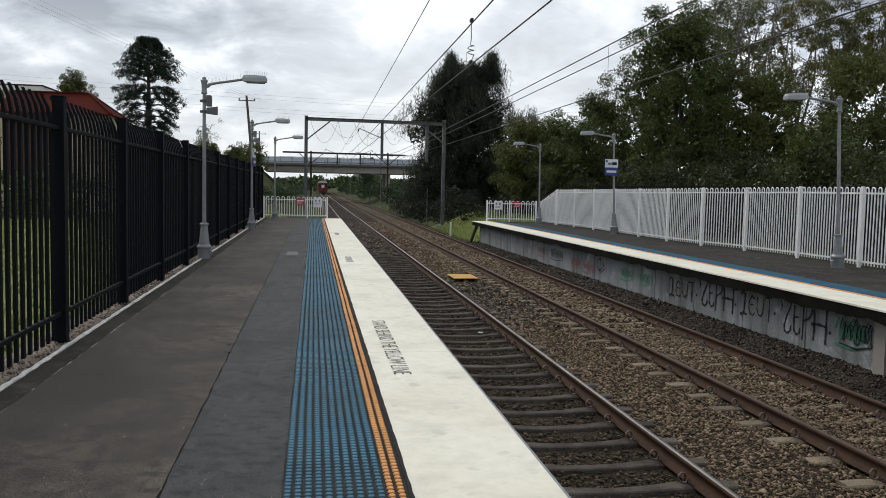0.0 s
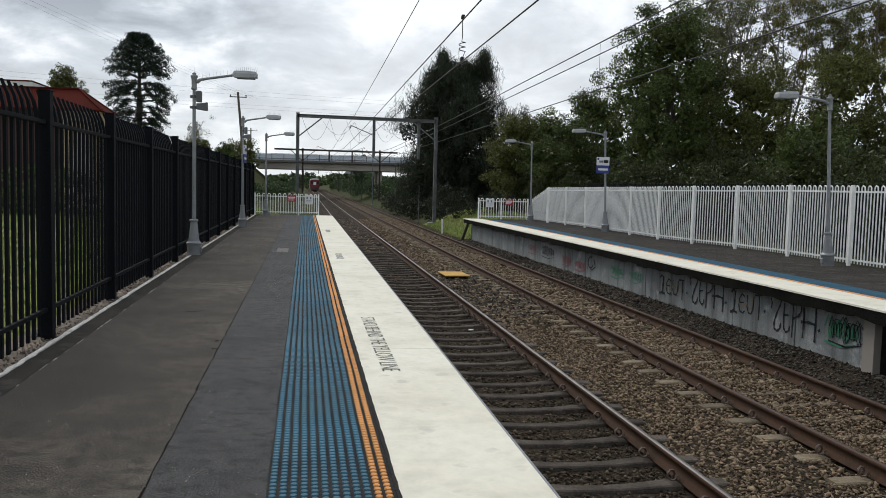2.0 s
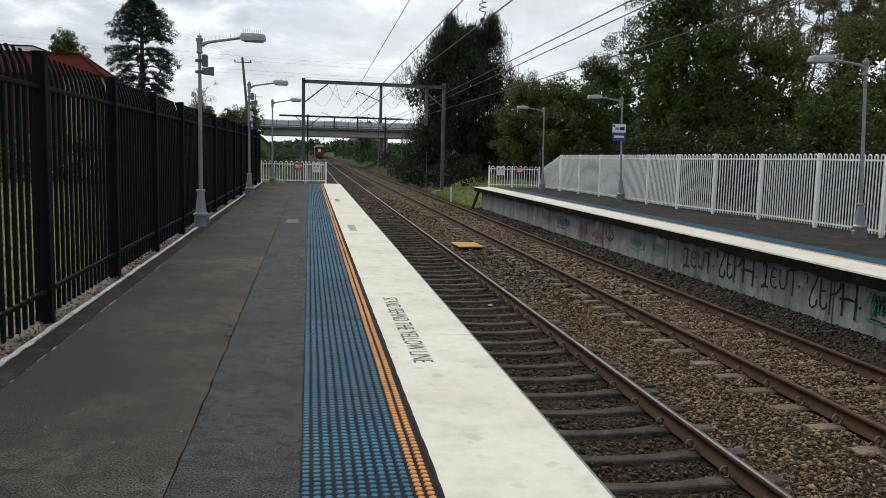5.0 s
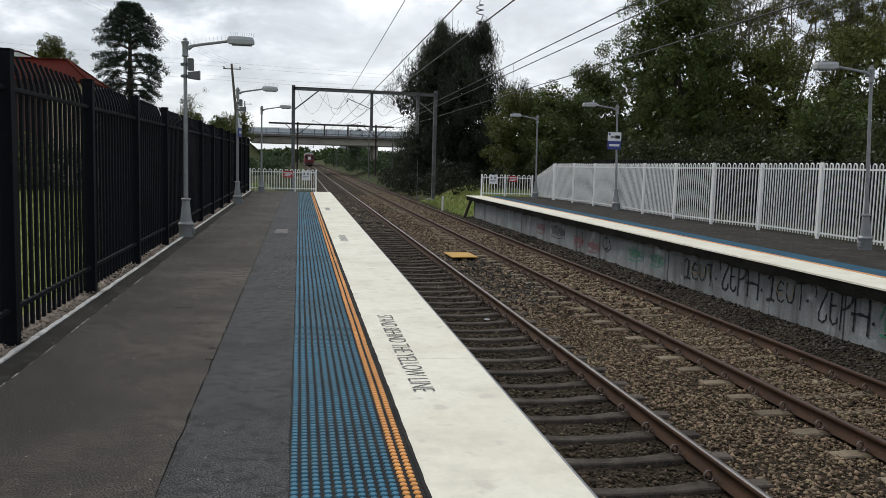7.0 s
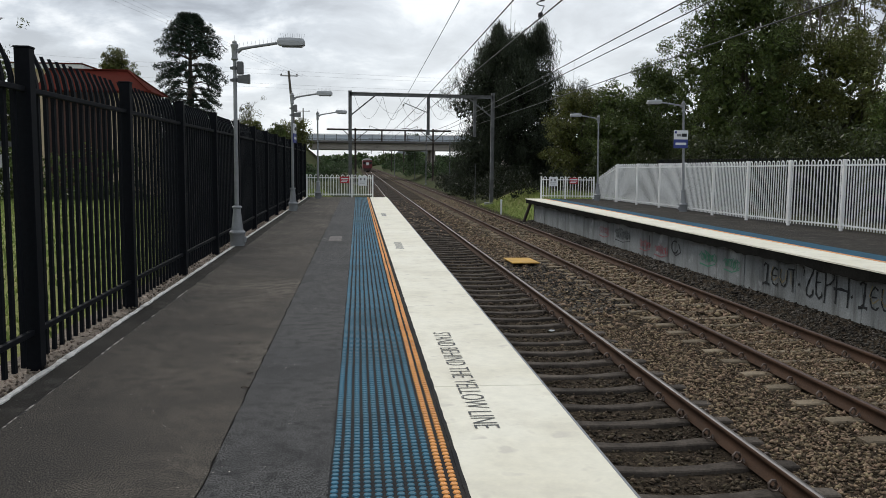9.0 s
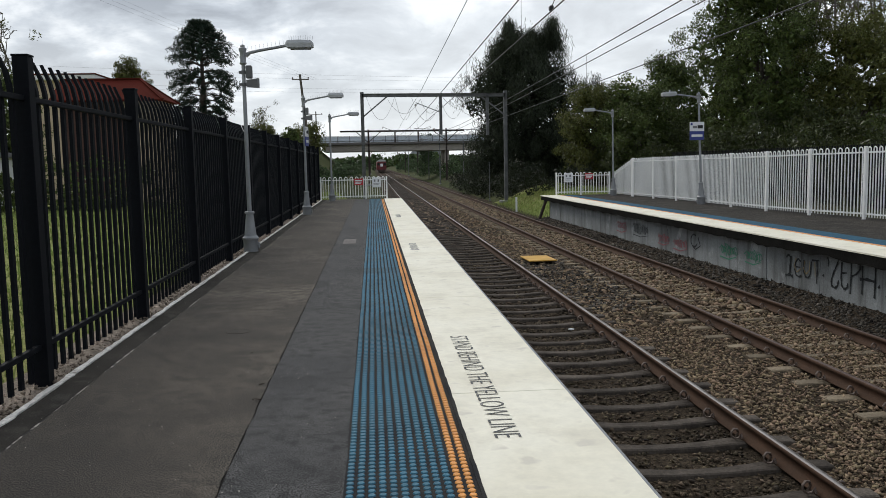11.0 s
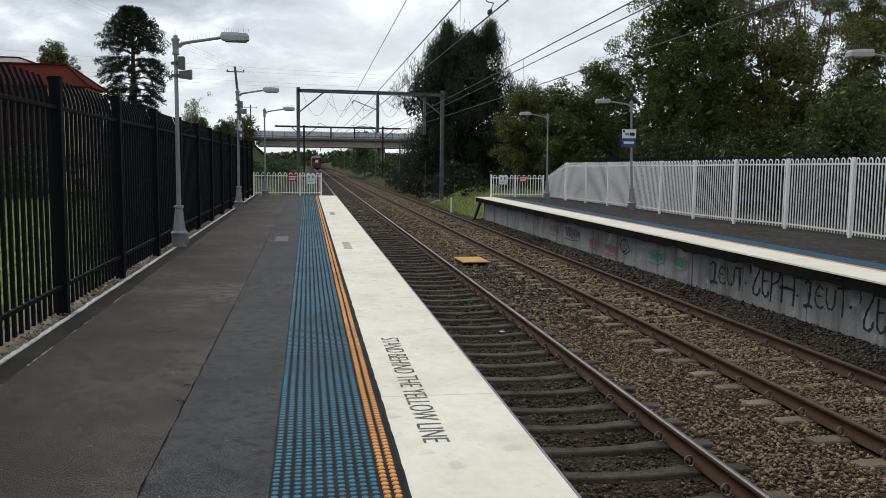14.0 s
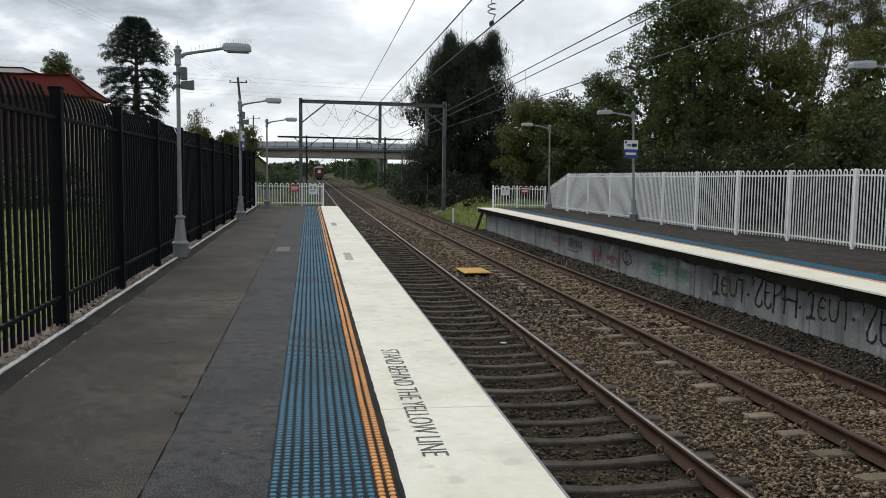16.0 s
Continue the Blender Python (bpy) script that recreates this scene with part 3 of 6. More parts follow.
part("kerb", strip(-3.676, -3.628, -12, P_END, 0.008, 0.10, 0.09, 0.011, 6), M_KERB, plat)

rv = np.random.default_rng(17)
nv_ = 3200
cv = np.stack([rv.uniform(-3.98, -3.68, nv_), rv.uniform(5, 36, nv_), rv.uniform(-0.035, -0.01, nv_)], 1)
vv = ROCK_V[None] * 0.0105 * rv.uniform(0.4, 1.4, (nv_, 1, 3)) + 0.004 * rv.normal(size=(nv_, 6, 3)) + cv[:, None]
vf = ROCK_F[None] + (np.arange(nv_) * 6)[:, None, None]
tagged(new("verge_gravel", mesh_from("verge_gravel", vv.reshape(-1, 3), vf.reshape(-1, 3), M_VERGESTONE)), "loose brown gravel and litter under the black fence", "gravel", kind="stuff")

ng = 900
cg = np.stack([rv.uniform(-3.6, -1.5, ng), 4 + 24 * rv.uniform(0, 1, ng) ** 1.5, np.full(ng, 0.001)], 1)
vg = ROCK_V[None] * 0.0026 * rv.uniform(0.4, 1.5, (ng, 1, 1)) * rv.uniform(0.6, 1.2, (ng, 6, 3)) + cg[:, None]
fg = ROCK_F[None] + (np.arange(ng) * 6)[:, None, None]
M_GRIT = material("pale_grit", (0.42, 0.39, 0.34), 0.9, rnd=0.6, island=True)
tagged(new("grit", mesh_from("grit", vg.reshape(-1, 3), fg.reshape(-1, 3), M_GRIT)), "sparse pale grit scattered on the platform asphalt", "grit", kind="stuff")

# coping slabs, 4.12 m long, thin joints
bm = BM()
box(bm, -0.80, 0.0, -2.0575, 2.0575, -0.22, 0.006, 0.005)
COPING = finish("coping_slab", bm, M_COPING)
for i in range(13):
    yc = 8.10 - 4.12 * 4.5 + 4.12 * i
    if yc < P_END:
        cut = min(1.0, (P_END - yc + 2.055) / 4.11)
        piece("coping_slab", COPING, plat, 0, yc - (1 - cut) * 2.055, 0, 0, (1, cut, 1) if cut < 1 else None)
bm = BM()
box(bm, -0.79, -0.02, -12, P_END, -0.30, -0.02)
part("coping_bed", bm, M_CONC_AND_SHADE, plat)
bm = BM()
box(bm, -0.012, 0.034, -12, P_END, -0.085, -0.03, 0.004)
part("edge_strip", bm, M_CONC_AND_SHADE, plat)
bm = BM()
box(bm, 0.020, 0.042, -12, P_END, -0.080, -0.026, 0.004)
part("edge_lip", bm, M_GALV, plat)

# tactile studs
PITCH = 0.0535


def stud(bm, x, y):
    ring = [[bm.verts.new((x + r * math.cos(a), y + r * 1.05 * math.sin(a), z)) for a in (math.pi / 4 * (j + 0.5) for j in range(8))] for r, z in ((0.0205, 0.0), (0.0168, 0.0065))]
    for j in range(8):
        bm.faces.new((ring[0][j], ring[0][(j + 1) % 8], ring[1][(j + 1) % 8], ring[1][j]))
    bm.faces.new(ring[1])


tact = thing("tactile_paving", "blue warning studs with a double orange line along the platform edge", "tactile paving")
bm = BM()
stud(bm, 0, 0)
STUD_B = finish("stud", bm, M_BLUE)
bm = BM()
stud(bm, 0, 0)
STUD_O = finish("stud", bm, M_ORANGE)
bm = BM()
for i in range(10):
    for j in range(12):
        stud(bm, -1.442 + PITCH * i, PITCH * j)
PANEL_B = finish("blue_stud_panel", bm, M_BLUE)
bm = BM()
for i in range(2):
    for j in range(12):
        stud(bm, -1.442 + PITCH * (10 + i), PITCH * j)
PANEL_O = finish("orange_stud_panel", bm, M_ORANGE)
Y_PAN = 2.4 - 16 * 12 * PITCH
n_pan = int((P_END - 0.2 - Y_PAN) / (12 * PITCH))
single = (22, 23)
for k in range(n_pan):
    y0 = Y_PAN + 12 * PITCH * k
    dx = 0.0012 * math.sin(k * 1.7)
    if k in single:
        for j in range(12):
            for i in range(12):
                piece("stud", STUD_B if i < 10 else STUD_O, tact, -1.442 + PITCH * i + dx, y0 + PITCH * j, 0.0015)
    else:
        tagged(piece("blue_stud_panel", PANEL_B, tact, dx, y0, 0.0015), kind="stuff")
        tagged(piece("orange_stud_panel", PANEL_O, tact, dx, y0, 0.0015), kind="stuff")


def words(name, text, height, width, mat, label, m, thin=0.011):
    """Flat lettering from the built-in font, scaled to a height and a width."""
    cu = bpy.data.curves.new(name, "FONT")
    cu.body, cu.size, cu.extrude, cu.align_x, cu.align_y = text, 1.0, 0.0, "CENTER", "CENTER"
    cu.offset = -thin
    ob = new(name + "_text", cu)
    bpy.context.view_layer.update()
    me = bpy.data.meshes.new_from_object(ob.evaluated_get(bpy.context.evaluated_depsgraph_get()))
    bpy.data.objects.remove(ob)
    co = np.empty(len(me.vertices) * 3, dtype=np.float32)
    me.vertices.foreach_get("co", co)
    co = co.reshape(-1, 3)
    lo, hi = co.min(0), co.max(0)
    co[:, 0] = (co[:, 0] - (lo[0] + hi[0]) / 2) * width / (hi[0] - lo[0])
    co[:, 1] = (co[:, 1] - (lo[1] + hi[1]) / 2) * height / (hi[1] - lo[1])
    me.vertices.foreach_set("co", co.ravel())
    me.update()
    made = tagged(new(name), label, "lettering")
    made.matrix_world = m
    src = bmesh.new()
    src.from_mesh(me)
    left = set(src.faces)
    while left:
        todo, isle = [left.pop()], []
        while todo:
            f = todo.pop()
            isle.append(f)
            for e_ in f.edges:
                for g in e_.link_faces:
                    if g in left:
                        left.remove(g)
                        todo.append(g)
        bm = BM()
        made_v = {v: bm.verts.new(v.co) for f in isle for v in f.verts}
        for f in isle:
            bm.faces.new([made_v[v] for v in f.verts])
        part("letter", bm, mat, made)
    src.free()
    return made


for yc in (8.56, -1.2):
    words("warning_lettering", "STAND BEHIND THE YELLOW LINE", 0.155, 2.84, M_LETTER, "grey stencilled platform warning painted on the white coping", pose(-0.557, yc, 0.0095, 0, 0, -90))

M_LETTER_WORN = material("worn_stencil_paint", (0.30, 0.30, 0.29), 0.75, stain=(14.0, (0.60, 0.58, 0.50), 0.45, 0.65))
M_PLATE = material("dull_cover", (0.20, 0.18, 0.17), 0.85, var=(6.0, (0.12, 0.11, 0.105), 0.9), grain=(60, 0.5), bump=(60, 0.5, 0.005), spec=0.2)
# worn markings further along, too faint to read
for yc in (18.35, 27.9):
    mk = thing("worn_marking", "short worn grey stencilled marking on the white coping", "lettering", -0.557, yc, 0.008)
    for k in range(9):
        bm = BM()
        box(bm, -0.08 + 0.012 * (k % 3), 0.08 - 0.010 * (k % 2), -0.045, 0.035 + 0.008 * (k % 2), -0.003, 0.0015)
        part("printed_bar", bm, M_LETTER_WORN, mk).location = (0, -0.60 + 0.15 * k, 0)

# small covers and patches in the asphalt
bm = BM()
box(bm, -0.13, 0.13, -0.5, 0.5, -0.03, 0.006, 0.004)
ob = tagged(part("drain_cover", bm, M_PLATE), "small grey metal cover set in the platform asphalt", "drain cover")
ob.location = (-1.80, 19.8, 0)
bm = BM()
lathe(bm, [(0.12, -0.03), (0.12, 0.003), (0.104, 0.004), (0.098, 0.0015), (0.0, 0.0015)], 24)
ob = tagged(part("manhole_cover", bm, M_ASPH_OLD), "round worn cover sunk in the old asphalt", "manhole cover")
ob.location = (-2.62, 10.6, 0)


M_DEADLEAF = material("dead_leaf", (0.035, 0.026, 0.018), 0.9, var=(30.0, (0.06, 0.04, 0.025), 0.8))
for k, (x, y, rz, sc_) in enumerate(((-2.13, 8.55, 40, 0.5), (-2.11, 8.15, -20, 0.7), (-2.35, 9.6, 70, 0.4))):
    bm = BM()
    row = [(-0.05, 0.003, 0.004), (-0.025, 0.014, 0.012), (0.01, 0.017, 0.006), (0.05, 0.002, 0.010)]
    rows_ = [[bm.verts.new((x_ * sc_, sgn * w_ * sc_, z_ + 0.004 * abs(sgn) + dz)) for sgn in (-1, 0, 1) for dz in (0.0, 0.002)] for x_, w_, z_ in row]
    for p_, q_ in zip(rows_, rows_[1:]):
        for a_, b_ in ((0, 2), (2, 4)):
            bm.faces.new((p_[a_], p_[b_], q_[b_], q_[a_]))
            bm.faces.new((p_[a_ + 1], q_[a_ + 1], q_[b_ + 1], p_[b_ + 1]))
    lf = tagged(part("dead_leaf", bm, M_DEADLEAF), "curled dark dead leaf lying on the asphalt", "leaf", group="dead leaves on the platform")
    lf.location, lf.rotation_euler = (x, y, -0.001), (0, 0, radians(rz))


# ---------- black steel fence beside the platform ----------
def black_picket(curved=True):
    """Flat-faced picket with a bent, pointed top."""
    bm = BM()
    rows = [(0.0, 0.015, 1), (0.0, 2.06, 1), (-0.008, 2.18, 1), (-0.03, 2.29, 0.9), (-0.065, 2.37, 0.5), (-0.085, 2.42, 0.06)]
    rings = [[bm.verts.new((x + sx * 0.014, sy * 0.023 * w, z)) for sx, sy in ((-1, -1), (1, -1), (1, 1), (-1, 1))] for x, z, w in rows]
    for a, b in zip(rings, rings[1:]):
        for j in range(4):
            bm.faces.new((a[j], a[(j + 1) % 4], b[(j + 1) % 4], b[j]))
    bm.faces.new(rings[0])
    bm.faces.new(rings[-1])
    return finish("picket", bm, M_BLACKPAINT)


PICKET = black_picket()
fence = thing("black_fence", "tall black steel picket fence with curved pointed tops", "fence", XF, 0, 0)
BAY = 2.73
bm = BM()
box(bm, -0.055, 0.055, -0.055, 0.055, -0.2, 2.40, 0.004)
box(bm, -0.06, 0.06, -0.06, 0.06, 2.40, 2.415, 0.003)
POST = finish("post", bm, M_BLACKPAINT)
bm = BM()
box(bm, -0.02, 0.02, -BAY / 2 + 0.056, BAY / 2 - 0.056, -0.02, 0.02, 0.003)
RAILP = finish("fence_rail", bm, M_BLACKPAINT)
y_first = 8.95 - 7 * BAY
for i in range(20):
    y = y_first + BAY * i
    if y > 42.5:
        break
    piece("post", POST, fence, 0, y, 0)
    if y + BAY < 42.6:
        piece("fence_rail", RAILP, fence, 0.0, y + BAY / 2, 0.265)
        piece("fence_rail", RAILP, fence, 0.0, y + BAY / 2, 2.10)
        for j in range(15):
            piece("picket", PICKET, fence, -0.036, y + BAY * (j + 0.85) / 15.7, 0)


# ---------- white loop-top fences ----------
def loop_mesh(h, w, name="hoop"):
    """Two round bars joined by a half-round hoop at the top."""
    bm = BM()
    pts = [(0, -w / 2, 0.06), (0, -w / 2, h - w / 2)]
    pts += [(0, -w / 2 * math.cos(a), h - w / 2 + w / 2 * math.sin(a)) for a in (math.pi * k / 6 for k in range(1, 6))]
    pts += [(0, w / 2, h - w / 2), (0, w / 2, 0.06)]
    return finish(name, tube(bm, pts, 0.0162, 5), M_WHITEPAINT, 40)


def white_fence(points, heights, bays, name, label, post_h=0.06, loops_per_m=4.55, flush=False):
    """points: corners in plan; one bay between each pair, split evenly."""
    f = thing(name, label, "fence")
    for (xa, ya), (xb, yb_), (ha, hb), nb_ in zip(points, points[1:], zip(heights, heights[1:]), bays):
        for k in range(nb_):
            u0, u1 = k / nb_, (k + 1) / nb_
            p0 = Vector((xa + (xb - xa) * u0, ya + (yb_ - ya) * u0))
            p1 = Vector((xa + (xb - xa) * u1, ya + (yb_ - ya) * u1))
            h0, h1 = ha + (hb - ha) * u0, ha + (hb - ha) * u1
            d = p1 - p0
            ang = math.atan2(-d.x, d.y)
            bm = BM()
            box(bm, -0.034, 0.034, -0.034, 0.034, -0.02, h0 + 0.02, 0.005)
            piece("post", finish("post", bm, M_WHITEPAINT), f, p0.x, p0.y, 0, ang)
            L = d.length
            for z0, z1 in ((0.14, 0.14), (h0 - 0.13, h1 - 0.13)):
                bm = BM()
                m = Matrix.Translation((0, L / 2, (z0 + z1) / 2)) @ Matrix.Rotation(math.atan2(z1 - z0, L), 4, "X")
                box(bm, -0.006, 0.022, -L / 2 + 0.04, L / 2 - 0.04, -0.02, 0.02, 0.0, m)
                piece("fence_rail", finish("fence_rail", bm, M_WHITEPAINT), f, p0.x, p0.y, 0, ang)
            n = max(1, int(round((L - 0.08) * loops_per_m)))
            same = abs(h1 - h0) < 0.02
            me = loop_mesh((h0 + h1) / 2, (L - 0.08) / n / 2) if same else None
            for j in range(n):
                u = (j + 0.5) / n
                if not same:
                    me = loop_mesh(h0 + (h1 - h0) * u, (L - 0.08) / n / 2)
                q = p0 + d * (0.04 / L + u * (L - 0.08) / L)
                piece("hoop", me, f, q.x, q.y, 0, ang)
    bm = BM()
    box(bm, -0.034, 0.034, -0.034, 0.034, -0.02, heights[-1] + 0.02, 0.005)
    piece("post", finish("post", bm, M_WHITEPAINT), f, points[-1][0], points[-1][1], 0)
    return f


white_fence([(-3.66, 40.9), (-1.62, 41.0), (-0.67, 41.0)], [1.02, 1.02, 1.02], [1, 1], "end_fence", "low cream-white loop-top fence closing the platform end", loops_per_m=4.2)


def board(name, w, h, mat, label, bars, x, y, z, rz=0.0, category="sign"):
    """A flat plate facing -y with plain printed bars and two clips."""
    s = thing(name, label, category, x, y, z, rz)
    bm = BM()
    box(bm, -w / 2, w / 2, -0.008, 0.008, -h / 2, h / 2, 0.003)
    part("plate", bm, mat, s)
    for bx0, bx1, bz0, bz1, bmat in bars:
        bm = BM()
        box(bm, bx0, bx1, -0.012, -0.0085, bz0, bz1)
        part("printed_bar", bm, bmat, s)
    return s


RED_BARS = [(-0.17, 0.17, 0.03, 0.08, M_WHITE), (-0.14, 0.14, -0.03, 0.0, M_WHITE), (-0.17, 0.10, -0.09, -0.06, M_WHITE)]
WHITE_BARS = [(-0.12, -0.05, 0.02, 0.13, M_GREYSIGN), (0.05, 0.12, 0.02, 0.13, M_GREYSIGN), (-0.14, 0.14, -0.06, -0.04, M_GREYSIGN), (-0.14, 0.09, -0.12, -0.10, M_GREYSIGN)]
board("warning_sign", 0.42, 0.30, M_RED, "small red warning plate on the white end fence", RED_BARS, -1.95, 40.87, 0.80)
board("notice_sign", 0.40, 0.45, M_WHITE, "small white notice plate with dark symbols on the end fence", WHITE_BARS, -1.13, 40.92, 0.76)


# ---------- platform lamps ----------
def platform_lamp(spikes=True):
    lamp = thing("platform_lamp", "grey galvanised platform lamp post with a long bracket arm", "lamp post")
    bm = BM()
    lathe(bm, [(0.135, 0.0), (0.135, 0.20), (0.14, 0.21), (0.155, 0.235), (0.155, 0.26), (0.135, 0.275), (0.12, 0.30)], 20)
    box(bm, 0.10, 0.165, -0.05, 0.05, 0.06, 0.17, 0.01)
    part("base", bm, M_GALV, lamp, smooth=30)
    bm = BM()
    lathe(bm, [(0.112, 0.30), (0.090, 0.50), (0.070, 0.68), (0.070, 0.70), (0.092, 0.71), (0.092, 0.74), (0.065, 0.755)], 20)
    part("skirt", bm, M_GALV, lamp, smooth=30)
    bm = BM()
    lathe(bm, [(0.042, 0.755), (0.033, 3.46)], 14)
    part("pole", bm, M_GALV, lamp, smooth=30)
    bm = BM()
    lathe(bm, [(0.048, 3.44), (0.066, 3.46), (0.052, 3.50), (0.056, 3.66), (0.072, 3.70), (0.072, 3.73), (0.04, 3.755), (0.045, 3.78), (0.02, 3.80)], 16)
    part("collar", bm, M_GALV, lamp, smooth=30)
    bm = BM()
    tube(bm, [(0.05, 0, 3.60), (0.13, 0, 3.655), (0.30, 0, 3.69), (0.62, 0, 3.745), (0.84, 0, 3.785)], [0.045, 0.032, 0.027, 0.027, 0.027], 10)
    part("arm", bm, M_GALV, lamp, smooth=40)
    bm = BM()
    rows = [(0.775, 0.055, 3.765, 3.815), (0.81, 0.105, 3.735, 3.862), (1.02, 0.118, 3.728, 3.872), (1.25, 0.115, 3.735, 3.858), (1.285, 0.095, 3.742, 3.82)]
    rings = [[bm.verts.new(c) for c in ((x, -w, z0), (x, -w, z0 + (z1 - z0) * 0.6), (x, -w * 0.7, z1), (x, w * 0.7, z1), (x, w, z0 + (z1 - z0) * 0.6), (x, w, z0))] for x, w, z0, z1 in rows]
    for a, b in zip(rings, rings[1:]):
        for j in range(6):
            bm.faces.new((a[j], a[(j + 1) % 6], b[(j + 1) % 6], b[j]))
    bm.faces.new(rings[0])
    bm.faces.new(rings[-1])
    head = part("lamp_head", bm, M_HEAD, lamp)
    bm = BM()
    box(bm, 0.86, 1.24, -0.095, 0.095, 3.708, 3.734, 0.006)
    part("diffuser", bm, M_LENS, head)
    if spikes:
        bm = BM()
        for i in range(11):
            x = 0.86 + 0.04 * i
            tube(bm, [(x, 0, 3.84), (x + 0.004 * (i - 5), 0.01 * (-1) ** i, 3.955)], 0.0022, 4)
        for i in range(10):
            x = 0.10 + 0.072 * i
            z = 3.66 + 0.135 * i / 10
            tube(bm, [(x, 0, z), (x - 0.01, 0.012 * (-1) ** i, z + 0.105)], 0.0018, 4)
        tube(bm, [(0, 0, 3.79), (0, 0, 3.90)], 0.0022, 4)
        tagged(part("bird_spikes", bm, M_GALV, lamp), kind="stuff")
    return lamp


def add_boxes(lamp):
    bm = BM()
    box(bm, 0.045, 0.155, -0.07, 0.07, 3.19, 3.42, 0.012)
    part("junction_box", bm, M_GALV_DARK, lamp)
    bm = BM()
    rows = [(0.05, 0.06, 3.04, 3.16), (0.235, 0.08, 3.02, 3.18), (0.27, 0.09, 3.03, 3.19)]
    rings = [[bm.verts.new(c) for c in ((x, -w, z0), (x, -w, z1), (x, w, z1), (x, w, z0))] for x, w, z0, z1 in rows]
    for a, b in zip(rings, rings[1:]):
        for j in range(4):
            bm.faces.new((a[j], a[(j + 1) % 4], b[(j + 1) % 4], b[j]))
    bm.faces.new(rings[0])
    bm.faces.new(rings[-1])
    part("loudspeaker", bm, M_GALV_DARK, lamp)
    for z in (3.08, 3.30):
        bm = BM()
        lathe(bm, [(0.052, z - 0.03), (0.052, z + 0.03)], 14)
        box(bm, -0.085, -0.04, -0.025, 0.025, z - 0.025, z + 0.025, 0.005)
        part("clamp", bm, M_GALV_DARK, lamp)


GROUP_L = "platform lamps"
lamp0 = tagged(platform_lamp(), group=GROUP_L)
for x, y, rz, tilt in ((-3.44, 29.8, 0, 0), (-3.10, 39.6, 0, 0), (10.29, 17.2, 180, 2.8), (9.95, 30.4, 180, 2.2), (9.38, 39.0, 180, 0.8)):
    o = copy_thing(lamp0, pose(x, y, 0, 0, tilt, rz))
    if y == 29.8:
        add_boxes(o)
    if x > 0:
        tagged(o, "slim grey lamp post beside the white platform fence")
lamp0.location = (-3.60, 18.35, 0)
lamp0["label"] = "grey lamp post with loudspeaker and bird spikes beside the black fence"
add_boxes(lamp0)


def name_board(x, y, z, rz):
    s = thing("station_sign", "white and navy station name board fixed to a lamp post", "sign", x, y, z, rz)
    bm = BM()
    box(bm, -0.25, 0.25, -0.012, 0.012, 0.0, 0.31, 0.003)
    part("upper_plate", bm, M_WHITE, s)
    bm = BM()
    box(bm, -0.25, 0.25, -0.012, 0.012, -0.30, -0.003, 0.003)
    part("lower_plate", bm, M_NAVY, s)
    for a, b, c, d, m in ((-0.23, -0.16, 0.20, 0.28, M_NAVY), (-0.15, 0.0, 0.10, 0.18, M_GREYSIGN), (0.02, 0.20, 0.09, 0.20, M_SPRAYBLACK), (-0.19, 0.19, -0.19, -0.11, M_WHITE)):
        bm = BM()
        box(bm, a, b, -0.018, -0.0125, c, d)
        part("printed_bar", bm, m, s)
    return s


name_board(9.72, 30.30, 2.49, 0)
name_board(-3.36, 29.72, 2.50, 84)


# ---------- far platform ----------
def ox(y):
    """Edge of the far platform."""
    return 6.62 - 0.0075 * max(0.0, y - 14.0)


def osl(x0, x1, y0, y1, z, depth, step, rag=0.0):
    """A slab that follows the far platform's edge; offsets from it."""
    bm = BM()
    n = max(1, int((y1 - y0) / step))
    rows = []
    for i in range(n + 1):
        y = y0 + (y1 - y0) * i / n
        dz = rag * noise.noise((y * 1.3, 0.0, 4.0)) + rag * 0.5 * noise.noise((y * 5.0, 7.0, 0.0))
        rows.append([bm.verts.new(c) for c in ((ox(y) + x0, y, z - depth + dz), (ox(y) + x0, y, z), (ox(y) + x1, y, z), (ox(y) + x1, y, z - depth))])
    for r, s in zip(rows, rows[1:]):
        for j in range(4):
            bm.faces.new((r[j], r[(j + 1) % 4], s[(j + 1) % 4], s[j]))
    bm.faces.new(rows[0])
    bm.faces.new(rows[-1])
    return bm


oplat = thing("platform_far", "opposite asphalt platform on a weathered grey graffitied wall", "platform", kind="structure")
for i in range(20):
    y0 = 0.6 + 2.08 * i
    if 9.0 < y0 < 40:
        part("wall_panel", osl(0.32 + 0.004 * (i % 3), 0.55, max(y0 + 0.012, 11.24), min(y0 + 2.068, 40.5), -0.20, 1.4, 2.1), M_WALL, oplat)
part("platform_core", osl(0.36, 4.6, -6, 40.4, -0.04, 1.5, 4.0), M_CONC_AND_SHADE, oplat)
# ragged near-black slab: coping edge face plus the shadow painted below it
part("coping_underside", osl(0.015, 0.50, -6, 40.6, -0.028, 0.175, 0.12, 0.06), M_CONC_AND_SHADE, oplat)
for i in range(12):
    y0 = -6 + 4.12 * i
    y1 = min(y0 + 4.11, 40.7)
    if y0 < 40:
        part("coping_slab", osl(0.0, 0.84, y0, y1, 0.0, 0.027, 2.1), M_COPING, oplat)
part("orange_line", osl(0.852, 0.95, -6, 40.5, 0.003, 0.03, 2.0), M_ORANGE, oplat)
part("blue_tactile_strip", osl(0.952, 1.50, -6, 40.5, 0.003, 0.03, 2.0), M_BLUE_FAR, oplat)
part("asphalt_surface", osl(1.502, 4.5, -6, 40.5, 0.0, 0.05, 2.0), M_ASPH_STRIP, oplat)
